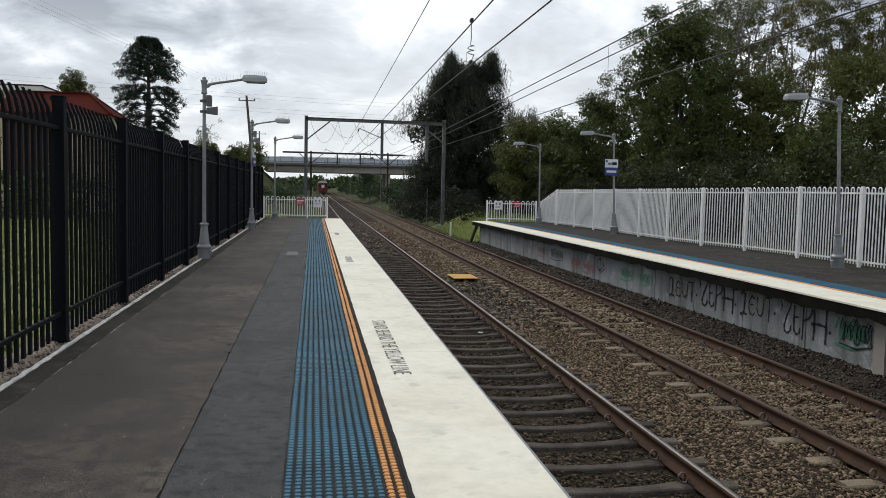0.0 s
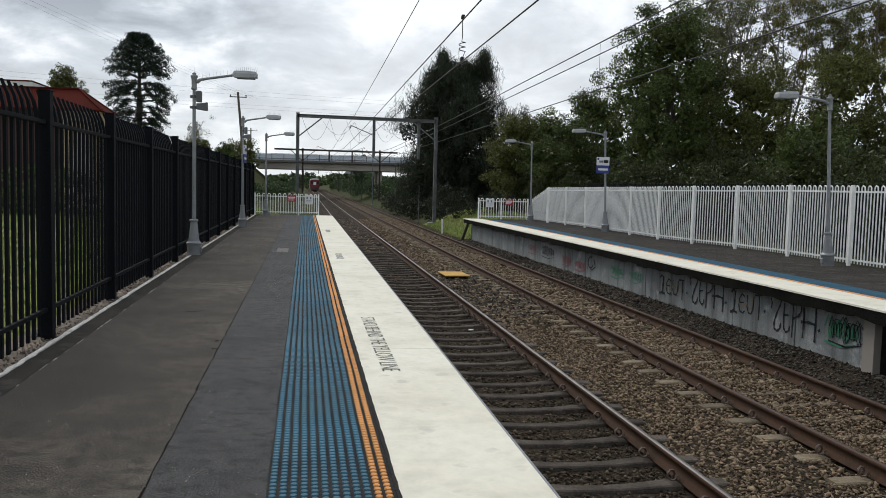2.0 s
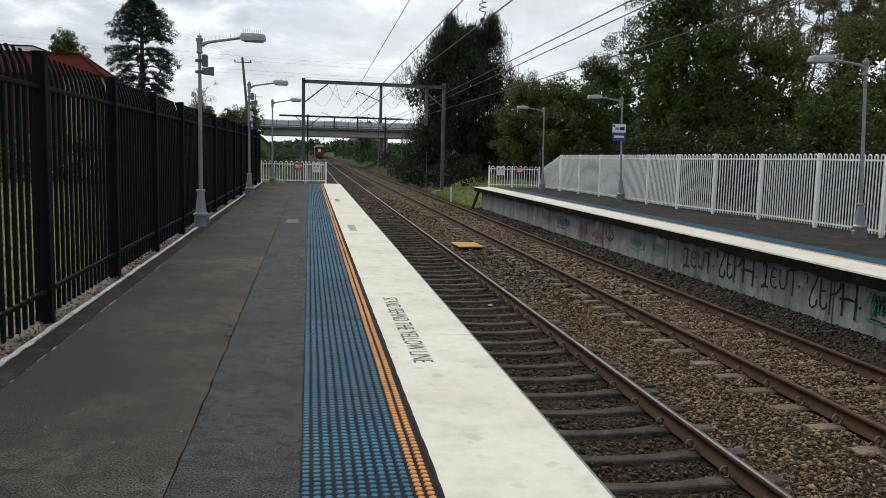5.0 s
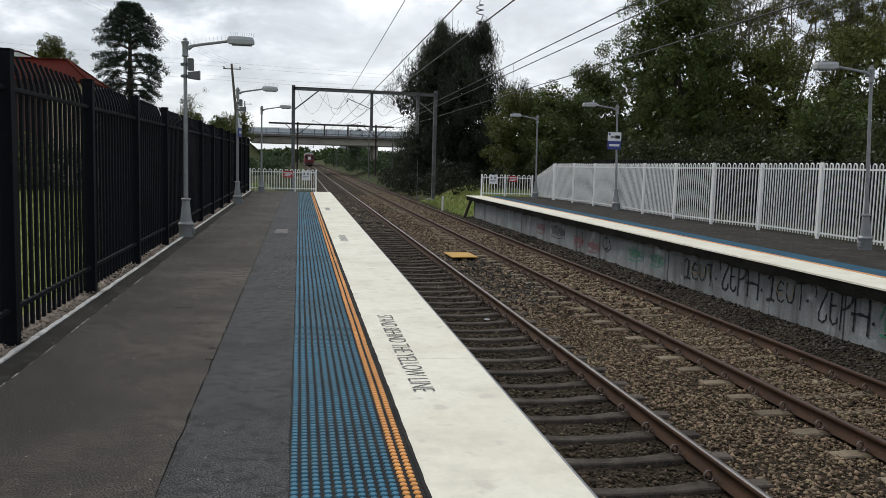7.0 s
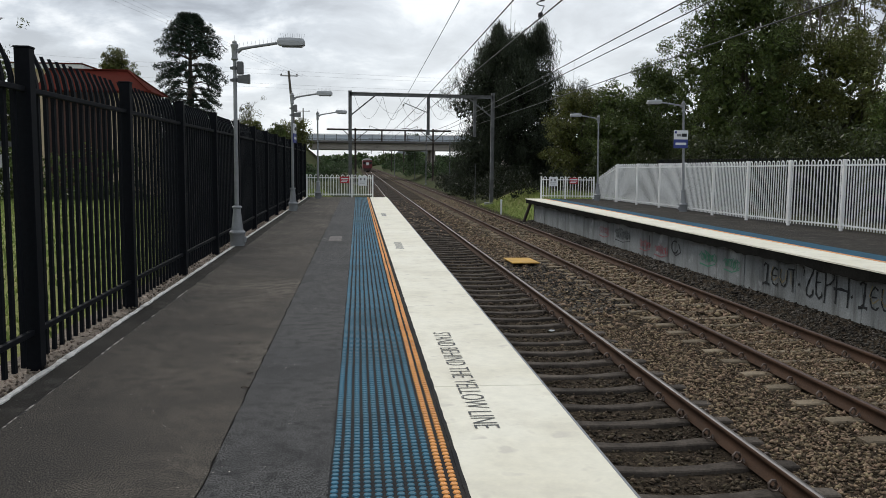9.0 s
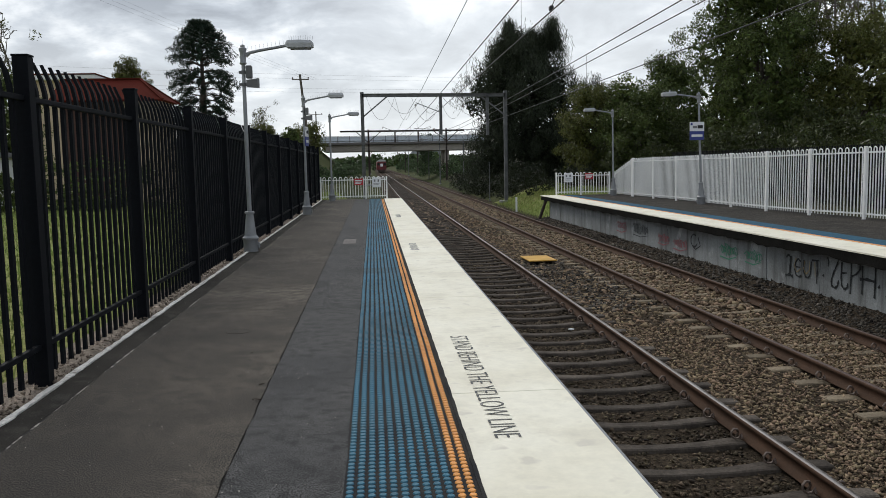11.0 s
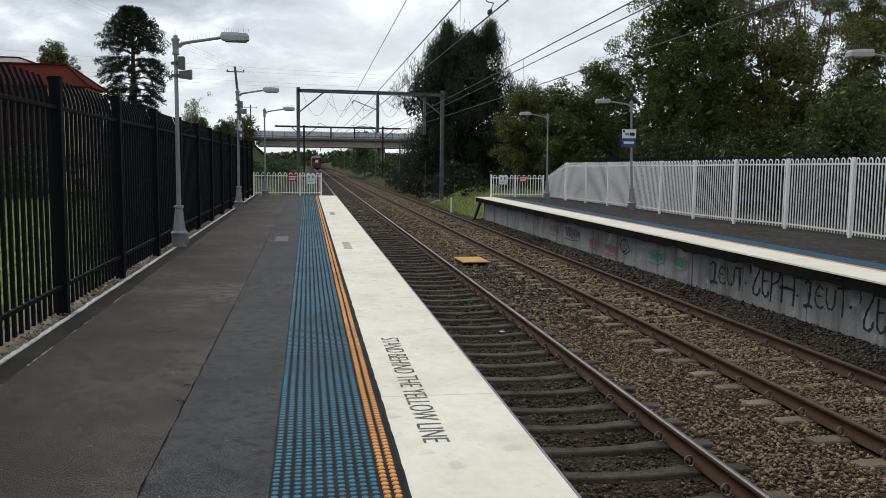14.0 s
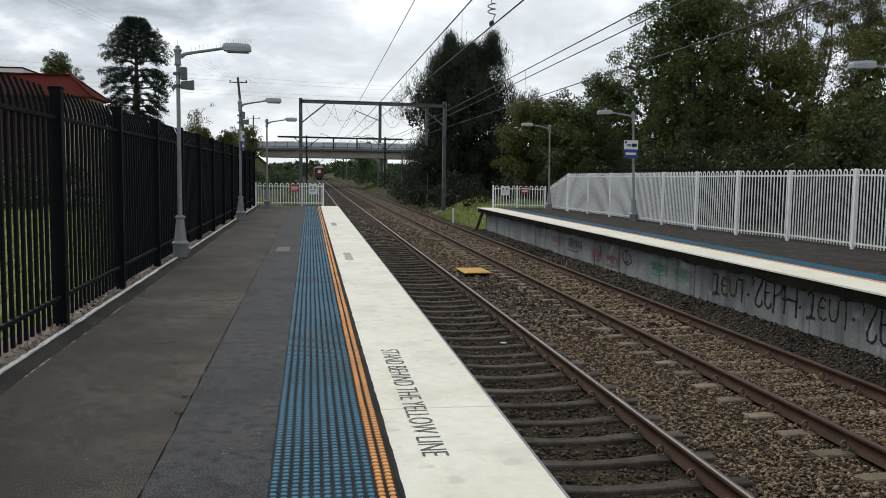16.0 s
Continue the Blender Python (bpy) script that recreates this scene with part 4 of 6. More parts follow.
part("wall_pillar", osl(0.24, 0.60, 10.98, 11.23, -0.18, 1.3, 1.0), M_BRIDGE, oplat)
# dark slab stands in for the shade inside the recess between pillars
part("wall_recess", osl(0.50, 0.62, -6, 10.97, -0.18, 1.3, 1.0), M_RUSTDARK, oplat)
part("wall_pillar", osl(0.24, 0.60, 8.4, 8.65, -0.18, 1.3, 1.0), M_BRIDGE, oplat)
# timber prop under the platform's end
bm = BM()
tube(bm, [(6.60, 40.3, -0.2), (6.30, 40.6, -1.25)], 0.07, 6)
part("prop", bm, M_RUSTDARK, oplat)


def stroke(name, pts, w, mat, label):
    """A sprayed line on the far platform's wall: (y, z) points, tapering ribbon."""
    bm = BM()
    prev = None
    n = len(pts)
    for i, (y, z) in enumerate(pts):
        ya, za = pts[max(0, i - 1)]
        yb_, zb = pts[min(n - 1, i + 1)]
        d = Vector((0, yb_ - ya, zb - za)).normalized()
        s = Vector((0, -d.z, d.y)) * w * 1.1 * (0.75 + 0.25 * math.sin(2.0 * i + w * 50))
        c = Vector((ox(y) + 0.314, y, z))
        cur = (bm.verts.new(c + s), bm.verts.new(c - s))
        if prev:
            bm.faces.new((prev[0], prev[1], cur[1], cur[0]))
        prev = cur
    ob = part(name, bm, mat)
    sm = ob.modifiers.new("thickness", "SOLIDIFY")
    sm.thickness = 0.003
    return tagged(ob, label, "graffiti", kind="structure")


def arc(cy, cz, ry, rz, a0, a1, n=9):
    return [(cy + ry * math.cos(radians(a0 + (a1 - a0) * k / (n - 1))), cz + rz * math.sin(radians(a0 + (a1 - a0) * k / (n - 1)))) for k in range(n)]


BLK = "loose black sprayed stroke on the platform wall"
OCH = "thin ochre sprayed line on the platform wall"


def tag(y0, w, z0, z1, strokes):
    """Sprayed strokes in a box: u runs towards the near end from y0, v up from z0 to z1."""
    for mat, half, pts in strokes:
        fine = []
        for k, (a, b) in enumerate(zip(pts, pts[1:])):
            steps = 3 if len(pts) > 2 else 2
            fine += [(a[0] + (b[0] - a[0]) * q / steps, a[1] + (b[1] - a[1]) * q / steps) for q in range(steps)]
        fine.append(pts[-1])
        stroke("graffiti", [(y0 - w * u_, z0 + (z1 - z0) * v_) for u_, v_ in fine], half, mat, BLK if mat is M_SPRAYBLACK else OCH)


B_, G_ = M_SPRAYBLACK, M_SPRAYGOLD
FIRST = [
    (B_, 0.026, [(0.0, 0.86), (0.05, 0.98), (0.10, 0.96)]),
    (B_, 0.030, [(0.13, 0.96), (0.12, 0.5), (0.10, 0.08)]),
    (B_, 0.030, [(-0.02, 0.02), (0.08, 0.10), (0.20, 0.06)]),
    (B_, 0.018, [(0.44, 0.80), (0.36, 0.90), (0.28, 0.70), (0.26, 0.40), (0.30, 0.16), (0.40, 0.10), (0.47, 0.22)]),
    (B_, 0.015, [(0.30, 0.52), (0.42, 0.54)]),
    (B_, 0.018, [(0.53, 0.90), (0.53, 0.40), (0.58, 0.18), (0.66, 0.16), (0.72, 0.34), (0.74, 0.90)]),
    (B_, 0.018, [(0.76, 0.96), (0.96, 1.0)]),
    (B_, 0.020, [(0.90, 0.98), (0.91, 0.5), (0.90, 0.0)]),
    (B_, 0.034, [(1.07, 0.46), (1.09, 0.38)]),
]
OVER = [
    (G_, 0.012, [(0.30, 0.92), (0.24, 0.55), (0.33, 0.30), (0.46, 0.50)]),
    (G_, 0.012, [(0.56, 0.88), (0.52, 0.50), (0.60, 0.30), (0.70, 0.52), (0.70, 0.90)]),
    (G_, 0.011, [(0.84, 0.90), (0.86, 0.30)]),
]
SECOND = [
    (B_, 0.018, [(0.0, 0.98), (0.03, 0.86), (0.02, 0.68)]),
    (B_, 0.022, [(0.26, 1.0), (0.24, 0.84), (0.16, 0.56), (0.10, 0.26), (0.11, 0.08), (0.18, 0.02), (0.25, 0.12), (0.27, 0.30)]),
    (B_, 0.022, [(0.34, 0.92), (0.33, 0.50), (0.34, 0.18), (0.40, 0.06), (0.47, 0.14), (0.48, 0.28)]),
    (B_, 0.018, [(0.33, 0.56), (0.45, 0.60)]),
    (B_, 0.020, [(0.55, 0.98), (0.55, 0.5), (0.54, -0.04)]),
    (B_, 0.019, [(0.55, 0.52), (0.66, 0.62), (0.74, 0.80), (0.74, 1.0)]),
    (B_, 0.022, [(0.79, 0.94), (0.80, 0.5), (0.79, 0.04)]),
    (B_, 0.024, [(1.06, 1.04), (1.06, 0.5), (1.05, 0.02)]),
    (B_, 0.028, [(0.74, 0.50), (0.90, 0.54), (1.06, 0.52)]),
    (B_, 0.036, [(1.13, 0.42), (1.15, 0.36)]),
]
tag(18.47, 1.26, -0.80, -0.36, FIRST + OVER)
tag(16.98, 1.36, -0.80, -0.25, SECOND)
tag(15.22, 1.10, -0.74, -0.28, FIRST + OVER[:2])
tag(13.84, 1.26, -0.84, -0.26, SECOND)
rg = random.Random(8)


def scrawl(y0, y1, z0, z1, n, w, mat, label):
    """A looping handwritten tag."""
    pts = []
    zc, hz = (z0 + z1) / 2, abs(z1 - z0) / 2
    k_max = n * 5
    amp, wid = 1.0, 0.08
    for k in range(k_max + 1):
        u = k / k_max
        if k % 5 == 0:
            amp, wid = rg.uniform(0.45, 1.0), rg.uniform(0.03, 0.10)
        th = 2 * math.pi * k / 5 + 0.4 * math.sin(k)
        pts.append((y0 + (y1 - y0) * u + wid * math.cos(th), zc + hz * amp * math.sin(th)))
    stroke("graffiti", pts, w * 0.5, mat, label)
    stroke("graffiti", [(y0 + 0.05, z1 - 0.02), ((y0 + y1) / 2, z1 - 0.05), (y1, z1 + 0.04)], w * 0.6, mat, label)


GRN, RDS = "green sprayed scrawl on the platform wall", "faded red sprayed scrawl on the platform wall"
scrawl(21.55, 20.75, -0.40, -0.72, 10, 0.026, M_SPRAYGREEN, GRN)
scrawl(20.25, 19.55, -0.42, -0.70, 9, 0.020, M_SPRAYGREEN, GRN)
scrawl(25.8, 25.0, -0.52, -0.80, 9, 0.022, M_SPRAYRED, RDS)
scrawl(24.6, 23.7, -0.55, -0.84, 10, 0.022, M_SPRAYRED, RDS)
scrawl(29.8, 28.8, -0.40, -0.75, 8, 0.022, M_SPRAYRED, RDS)
scrawl(28.1, 26.7, -0.36, -0.74, 13, 0.018, M_SPRAYBLACK, BLK)
stroke("graffiti", arc(23.2, -0.52, 0.22, 0.16, 120, -160), 0.022, M_SPRAYBLACK, BLK)
stroke("graffiti", [(22.95, -0.42), (22.8, -0.62), (23.1, -0.74), (23.3, -0.66)], 0.022, M_SPRAYBLACK, BLK)
stroke("graffiti", [(25.1, -0.38), (25.05, -0.72)], 0.018, M_SPRAYBLACK, BLK)
scrawl(12.2, 11.5, -0.28, -0.72, 8, 0.03, M_SPRAYGREEN, GRN)
scrawl(12.1, 11.35, -0.28, -0.70, 11, 0.022, M_SPRAYBLACK, BLK)

# white fence behind the far platform
white_fence([(10.85, -4.4), (10.85, 12.4), (10.85, 19.7), (10.72, 22.1), (10.32, 23.95), (10.12, 26.0), (10.06, 33.1), (9.80, 37.5)], [1.80, 1.80, 1.80, 1.77, 1.75, 1.72, 1.66, 1.62],
            [7, 3, 1, 1, 1, 3, 2], "white_fence", "tall white loop-top steel fence along the far platform", loops_per_m=4.6)
white_fence([(9.79, 37.62), (9.62, 39.8)], [1.60, 1.02], [1], "white_fence", "white steel fence panel with a sloping top", loops_per_m=4.6)
white_fence([(7.12, 40.45), (8.26, 40.45), (9.58, 40.35)], [1.02, 1.02, 1.02], [1, 1], "end_fence", "low white loop-top fence across the far platform end", loops_per_m=4.2)
board("notice_sign", 0.40, 0.42, M_WHITE, "small white notice plate with dark symbols on the end fence", WHITE_BARS, 7.66, 40.39, 0.80)
board("warning_sign", 0.38, 0.28, M_RED, "small red warning plate on the white end fence", RED_BARS, 8.62, 40.35, 0.85)

# dark picket fence up the bank behind
bfence = thing("boundary_fence", "dark steel picket fence in the shade under the trees", "fence", 14.0, 0, 0.25)
bm = BM()
box(bm, -0.012, 0.012, -0.03, 0.03, 0.0, 1.95)
BP = finish("picket", bm, M_BLACKPAINT)
for i in range(190):
    piece("picket", BP, bfence, 0, 14 + 0.16 * i, -0.3)
bm = BM()
for z in (0.1, 1.35):
    box(bm, 0.014, 0.05, 14, 44.5, z - 0.02, z + 0.02)
part("fence_rail", bm, M_BLACKPAINT, bfence)


# ---------- overhead line ----------
def beam_between(bm, a, b, w, h):
    a, b = Vector(a), Vector(b)
    d = b - a
    m = Matrix.Translation((a + b) / 2) @ d.to_track_quat("X", "Z").to_matrix().to_4x4()
    box(bm, -d.length / 2, d.length / 2, -w / 2, w / 2, -h / 2, h / 2, 0, m)
    return bm


def hsection(bm, a, b, w, t=0.016):
    """An H-section steel member between two points."""
    a, b = Vector(a), Vector(b)
    d = b - a
    m = Matrix.Translation((a + b) / 2) @ d.to_track_quat("X", "Z").to_matrix().to_4x4()
    L = d.length / 2
    box(bm, -L, L, -w / 2, w / 2, w / 2 - t, w / 2, 0, m)
    box(bm, -L, L, -w / 2, w / 2, -w / 2, -w / 2 + t, 0, m)
    box(bm, -L, L, -t / 2, t / 2, -w / 2 + t, w / 2 - t, 0, m)
    return bm


def insulator(bm, x, y, z, n=3):
    rows = []
    for k in range(n):
        rows += [(0.03, z + 0.06 * k), (0.075, z + 0.06 * k + 0.015), (0.03, z + 0.06 * k + 0.045)]
    lathe(bm, rows, 10, x, y)


def gantry(y, xl, xr, ztop, drops, over_l, over_r, mat, label, zl=-1.3, width=0.24):
    g = thing("overhead_line_gantry", label, "gantry", 0, y, 0)
    for x in (xl, xr):
        part("column", hsection(BM(), (x, 0, zl), (x, 0, ztop + 0.18), width), mat, g)
        bm = BM()
        box(bm, x - 0.45, x + 0.45, -0.45, 0.45, zl - 0.3, zl + 0.12, 0.03)
        part("footing", bm, M_CONC, g)
    part("cross_beam", hsection(BM(), (xl - over_l, 0, ztop - 0.05), (xr + over_r, 0, ztop - 0.12), 0.24), mat, g)
    part("brace", beam_between(BM(), (xl + 0.1, 0, ztop - 1.5), (xl + 1.75, 0, ztop - 0.15), 0.09, 0.09), mat, g)
    part("brace", beam_between(BM(), (xr - 0.1, 0, ztop - 1.5), (xr - 1.75, 0, ztop - 0.2), 0.09, 0.09), mat, g)
    for x, over, side in ((xl, over_l, -1), (xr, over_r, 1)):
        if over > 1.5:
            part("brace", beam_between(BM(), (x + side * 0.1, 0, ztop - 1.6), (x + side * 1.7, 0, ztop - 0.15), 0.11, 0.11), mat, g)
    for x, zb, dirn in drops:
        part("drop_post", hsection(BM(), (x, 0, zb), (x, 0, ztop - 0.15), 0.20), mat, g)
        bm = BM()
        beam_between(bm, (x, 0, zb + 1.55), (x + dirn * 1.75, 0, zb + 2.25), 0.05, 0.05)
        part("cantilever_arm", bm, mat, g)
        bm = BM()
        beam_between(bm, (x, 0, zb + 0.35), (x + dirn * 1.9, 0, zb + 0.45), 0.035, 0.035)
        part("registration_arm", bm, mat, g)
        bm = BM()
        insulator(bm, x + dirn * 1.75, 0, zb + 2.0)
        part("insulator", bm, M_CERAMIC, g)
        bm = BM()
        insulator(bm, x + dirn * 0.5, 0, zb + 0.35, 2)
        part("insulator", bm, M_CERAMIC, g)
    return g


gantry(62.0, -1.9, 8.24, 6.45, [(3.62, 3.60, -1), (6.95, 3.50, -1)], 0.0, 0.0, M_GALV_DARK, "grey steel gantry spanning both tracks with drop posts")
gantry(122.0, -1.75, 9.3, 6.32, [(2.0, 4.6, -1), (5.3, 4.6, 1)], 4.0, 2.6, M_RUSTDARK, "dark rusty steel gantry with long overhanging beam")
for yy in (190.0, 260.0):
    gantry(yy, -2.0, 8.8, 6.4, [(2.6, 4.4, -1), (6.4, 4.4, -1)], 1.0, 1.0, M_RUSTDARK, "distant dark steel gantry over the tracks")


def wire(name, pts, r, label, category="overhead wire", mat=None):
    cu = bpy.data.curves.new(name, "CURVE")
    cu.dimensions = "3D"
    cu.bevel_depth, cu.bevel_resolution = r, 1
    sp = cu.splines.new("POLY")
    sp.points.add(len(pts) - 1)
    for p, c in zip(sp.points, pts):
        p.co = (*c, 1)
    cu.materials.append(mat or M_WIRE)
    return tagged(new(name, cu), label, category)


def span(x0, z0, x1, z1, y0, y1, sag, n=14):
    return [(x0 + (x1 - x0) * u, y0 + (y1 - y0) * u, z0 + (z1 - z0) * u - 4 * sag * u * (1 - u)) for u in (k / n for k in range(n + 1))]


def run(x, zs, drop=0.0):
    """Straight runs through (y, z) supports with a slight sag."""
    pts = []
    for (ya, za), (yb_, zb) in zip(zs, zs[1:]):
        pts += span(x, za - drop, x, zb - drop, ya, yb_, 0.05)
    return pts


for x, cat, con in ((1.50, ((-10, 5.04), (24, 4.50), (62, 4.22), (122, 4.9), (190, 4.9), (300, 4.9)), ((-10, 4.02), (62, 3.68), (122, 3.9), (300, 3.9))),
                    (5.05, ((-10, 5.36), (24, 4.71), (62, 4.30), (122, 4.9), (190, 4.9), (300, 4.9)), ((-10, 3.90), (62, 3.70), (122, 3.9), (300, 3.9)))):
    pts = run(x, cat)
    wire("catenary_wire", pts, 0.013, "dark catenary wire hung between the gantries")
    if x > 3:
        wire("catenary_wire", run(x, cat, 0.25), 0.012, "second dark catenary wire just below the first")
    low = run(x, con)
    wire("contact_wire", low, 0.011, "taut dark contact wire over the track")
    for yy in np.arange(9.0, 120.0, 9.0):
        zc = float(np.interp(yy, [p[1] for p in pts], [p[2] for p in pts]))
        zd = float(np.interp(yy, [p[1] for p in low], [p[2] for p in low]))
        wire("dropper_wire", [(x, yy, zc), (x, yy, zd)], 0.004, "thin dropper wire between catenary and contact wire")
wire("feeder_wire", [(1.5, -10, 7.15), (1.5, 21, 6.29), (1.5, 28, 6.10), (1.5, 35, 5.93), (1.5, 50, 5.58), (1.4, 62, 5.35), (1.4, 92, 5.0), (1.4, 122, 5.6)], 0.012, "dark feeder wire above the near track")
# curled jumper lead between catenary and contact wire
jp = [(1.5, 15.43, 4.66), (1.5, 15.45, 4.50), (1.5, 15.42, 4.32)] + [(1.5 + 0.06 * math.sin(k * 0.7), 15.43 + 0.06 * math.cos(k * 0.7), 4.22 - 0.009 * k) for k in range(22)] + [(1.5, 15.43, 3.90)]
jumper = wire("jumper_lead", jp, 0.008, "curled dark jumper lead hanging from the catenary")
for zc in (4.655, 3.90):
    bm = BM()
    box(bm, 1.47, 1.53, 15.37, 15.49, zc - 0.035, zc + 0.035, 0.012)
    part("clamp", bm, M_WIRE, jumper)
for x0, x1 in ((-0.1, 2.2), (2.2, 3.6), (3.6, 5.4)):
    wire("loop_cable", span(x0, 6.1, x1, 6.1, 62.1, 62.1, 1.0 if x0 != 3.6 else 1.4, 12), 0.009, "slack loop cable under the gantry beam")

for x0, x1, za, zb, sag, yy in ((-1.6, 0.4, 6.3, 6.3, 1.6, 62.2), (0.4, 1.5, 6.3, 5.3, 1.1, 62.0), (1.6, 3.5, 6.2, 5.6, 1.3, 62.3), (3.8, 6.8, 6.2, 6.2, 0.9, 62.2), (5.0, 6.9, 5.4, 6.2, 0.8, 62.0), (6.9, 8.1, 6.2, 5.2, 0.7, 62.1)):
    wire("loop_cable", span(x0, za, x1, zb, yy, yy, sag, 12), 0.009, "slack loop cable under the gantry beam")


# ---------- bridge ----------
bridge = thing("road_bridge", "pale concrete road bridge with a screened parapet crossing the railway", "bridge", 0, 150, 0)
part("girder", box(BM(), -9.5, 45, -4.5, 4.5, 3.80, 4.93, 0.05), M_BRIDGE, bridge)
part("deck_edge", box(BM(), -60, 60, -5.2, 5.2, 4.93, 5.32, 0.04), M_BRIDGE_DARK, bridge)
bm = BM()
for i in range(60):
    x = -59 + 2 * i
    box(bm, x - 0.04, x + 0.04, -5.1, -5.0, 5.32, 6.40)
box(bm, -60, 60, -5.12, -4.98, 6.34, 6.40)
box(bm, -60, 60, -5.12, -4.98, 5.55, 5.60)
part("parapet_rail", bm, M_GALV_DARK, bridge)
part("parapet_screen", box(BM(), -60, 60, -4.96, -4.94, 5.33, 6.3), M_MESHPANEL, bridge)
part("abutment", box(BM(), -30, -10.6, -4.4, 4.4, -1.6, 4.92), M_BRIDGE, bridge)
part("abutment", box(BM(), 22, 60, -5, 5, -1.6, 4.92), M_BRIDGE, bridge)
for x in (11.5,):
    part("pier", box(BM(), x - 0.4, x + 0.4, -3.6, 3.6, -1.6, 3.81, 0.1), M_BRIDGE, bridge)

# grassed embankment carrying the road up to the bridge
ev, ef = [], []
for j in range(17):
    for i in range(31):
        x, y = -100 + 3.15 * i, 122 + 3.3 * j
        up = min(1.0, max(0.0, (y - 124) / 18)) * min(1.0, max(0.0, (173 - y) / 18)) * min(1.0, max(0.0, (-6.2 - x) / 4.6))
        ev.append((x, y, -0.55 + 5.9 * up + 0.25 * noise.noise((x * 0.2, y * 0.2, 0.0))))
for j in range(16):
    for i in range(30):
        ef.append((j * 31 + i, j * 31 + i + 1, (j + 1) * 31 + i + 1, (j + 1) * 31 + i))
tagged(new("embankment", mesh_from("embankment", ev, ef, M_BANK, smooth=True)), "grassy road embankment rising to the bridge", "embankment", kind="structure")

for x, y, h in ((8.6, 150, 9.0), (8.0, 118, 7.5), (7.4, 205, 8.0), (8.9, 96, 5.4), (7.6, 66, 2.9)):
    sp_ = thing("trackside_post", "slim grey steel post standing beside the track", "post", x, y, -1.3)
    r_ = 0.075 if h > 4 else 0.03
    part("pole", tube(BM(), [(0, 0, -0.3), (0, 0, h)], [r_, r_ * 0.8], 8), M_GALV_DARK, sp_)
    bm = BM()
    lathe(bm, [(r_ * 2.6, -0.05), (r_ * 2.6, 0.05), (r_ * 1.2, 0.12)], 10)
    part("footing", bm, M_CONC, sp_)

# ---------- train, far down the near track ----------
train = thing("train", "maroon passenger train end with a pale roof far along the track", "train", 1.53, 264, RAIL_Z)
bm = BM()
prof = [(-1.42, 0.95), (-1.45, 1.2), (-1.45, 3.1), (-1.30, 3.45), (1.30, 3.45), (1.45, 3.1), (1.45, 1.2), (1.42, 0.95)]
rings = [[bm.verts.new((x, y, z)) for x, z in prof] for y in (0, 60)]
for j in range(len(prof)):
    bm.faces.new((rings[0][j], rings[0][(j + 1) % 8], rings[1][(j + 1) % 8], rings[1][j]))
bm.faces.new(rings[0])
bm.faces.new(rings[1])
part("car_body", bm, M_TRAIN, train)
bm = BM()
prof = [(-1.36, 3.46), (-1.15, 3.80), (-0.6, 4.05), (0.6, 4.05), (1.15, 3.80), (1.36, 3.46)]
rings = [[bm.verts.new((x, y, z)) for x, z in prof] for y in (-0.08, 60)]
for j in range(6):
    bm.faces.new((rings[0][j], rings[0][(j + 1) % 6], rings[1][(j + 1) % 6], rings[1][j]))
bm.faces.new(rings[0])
bm.faces.new(rings[1])
part("roof", bm, M_TRAINROOF, train)
for x in (-0.95, 0.95):
    part("cab_window", box(BM(), x - 0.35, x + 0.35, -0.03, 0.02, 2.2, 3.0), M_GLASSDARK, train)
part("end_door", box(BM(), -0.42, 0.42, -0.05, 0.02, 1.9, 2.75), M_WHITE, train)
part("underframe", box(BM(), -1.2, 1.2, 0.1, 60, 0.35, 0.95), M_RUSTDARK, train)
for yy in (2.5, 5.0, 14.0, 16.5):
    for x in (-0.77, 0.77):
        bm = BM()
        bmesh.ops.create_cone(bm, cap_ends=True, segments=16, radius1=0.46, radius2=0.46, depth=0.13, matrix=Matrix.Translation((x, yy, 0.46)) @ Matrix.Rotation(radians(90), 4, "Y"))
        part("wheel", bm, M_RUSTDARK, train)

# ---------- house beyond the black fence ----------
house = thing("house", "cream house with a dark red hipped metal roof", "house")
part("wall", box(BM(), -17.6, -14.4, 48.4, 51.6, -0.5, 5.20), M_BRICK, house)
part("end_wall", box(BM(), -14.38, -12.55, 48.3, 51.7, -0.5, 5.20), M_CREAM, house)
bm = BM()
e4 = [bm.verts.new(c) for c in ((-18.0, 48, 5.20), (-12.2, 48, 5.20), (-12.2, 52, 5.20), (-18.0, 52, 5.20))]
r2 = [bm.verts.new(c) for c in ((-18.0, 50, 6.45), (-13.8, 50, 6.45))]
for f in ((e4[0], e4[1], r2[1], r2[0]), (e4[1], e4[2], r2[1]), (e4[2], e4[3], r2[0], r2[1]), (e4[3], e4[0], r2[0]), (e4[3], e4[2], e4[1], e4[0])):
    bm.faces.new(f)
roof = part("roof", bm, M_ROOF, house)
bm = BM()
beam_between(bm, (-18.0, 50, 6.47), (-13.8, 50, 6.47), 0.22, 0.07)
for a, b in (((-13.8, 50, 6.47), (-12.2, 48, 5.23)), ((-13.8, 50, 6.47), (-12.2, 52, 5.23))):
    beam_between(bm, a, b, 0.16, 0.05)
part("ridge_cap", bm, M_ROOF, roof)
part("gutter", box(BM(), -18.05, -12.15, 47.88, 48.0, 5.10, 5.22, 0.02), M_ROOF, house)
shed = thing("flat_roofed_building", "pale flat-roofed building with a light fascia behind the house", "building")
part("wall", box(BM(), -24.0, -19.5, 60, 66, -0.5, 7.45), M_CREAM, shed)
part("fascia", box(BM(), -24.4, -19.2, 59.6, 66.4, 7.45, 7.78, 0.03), M_WHITE, shed)
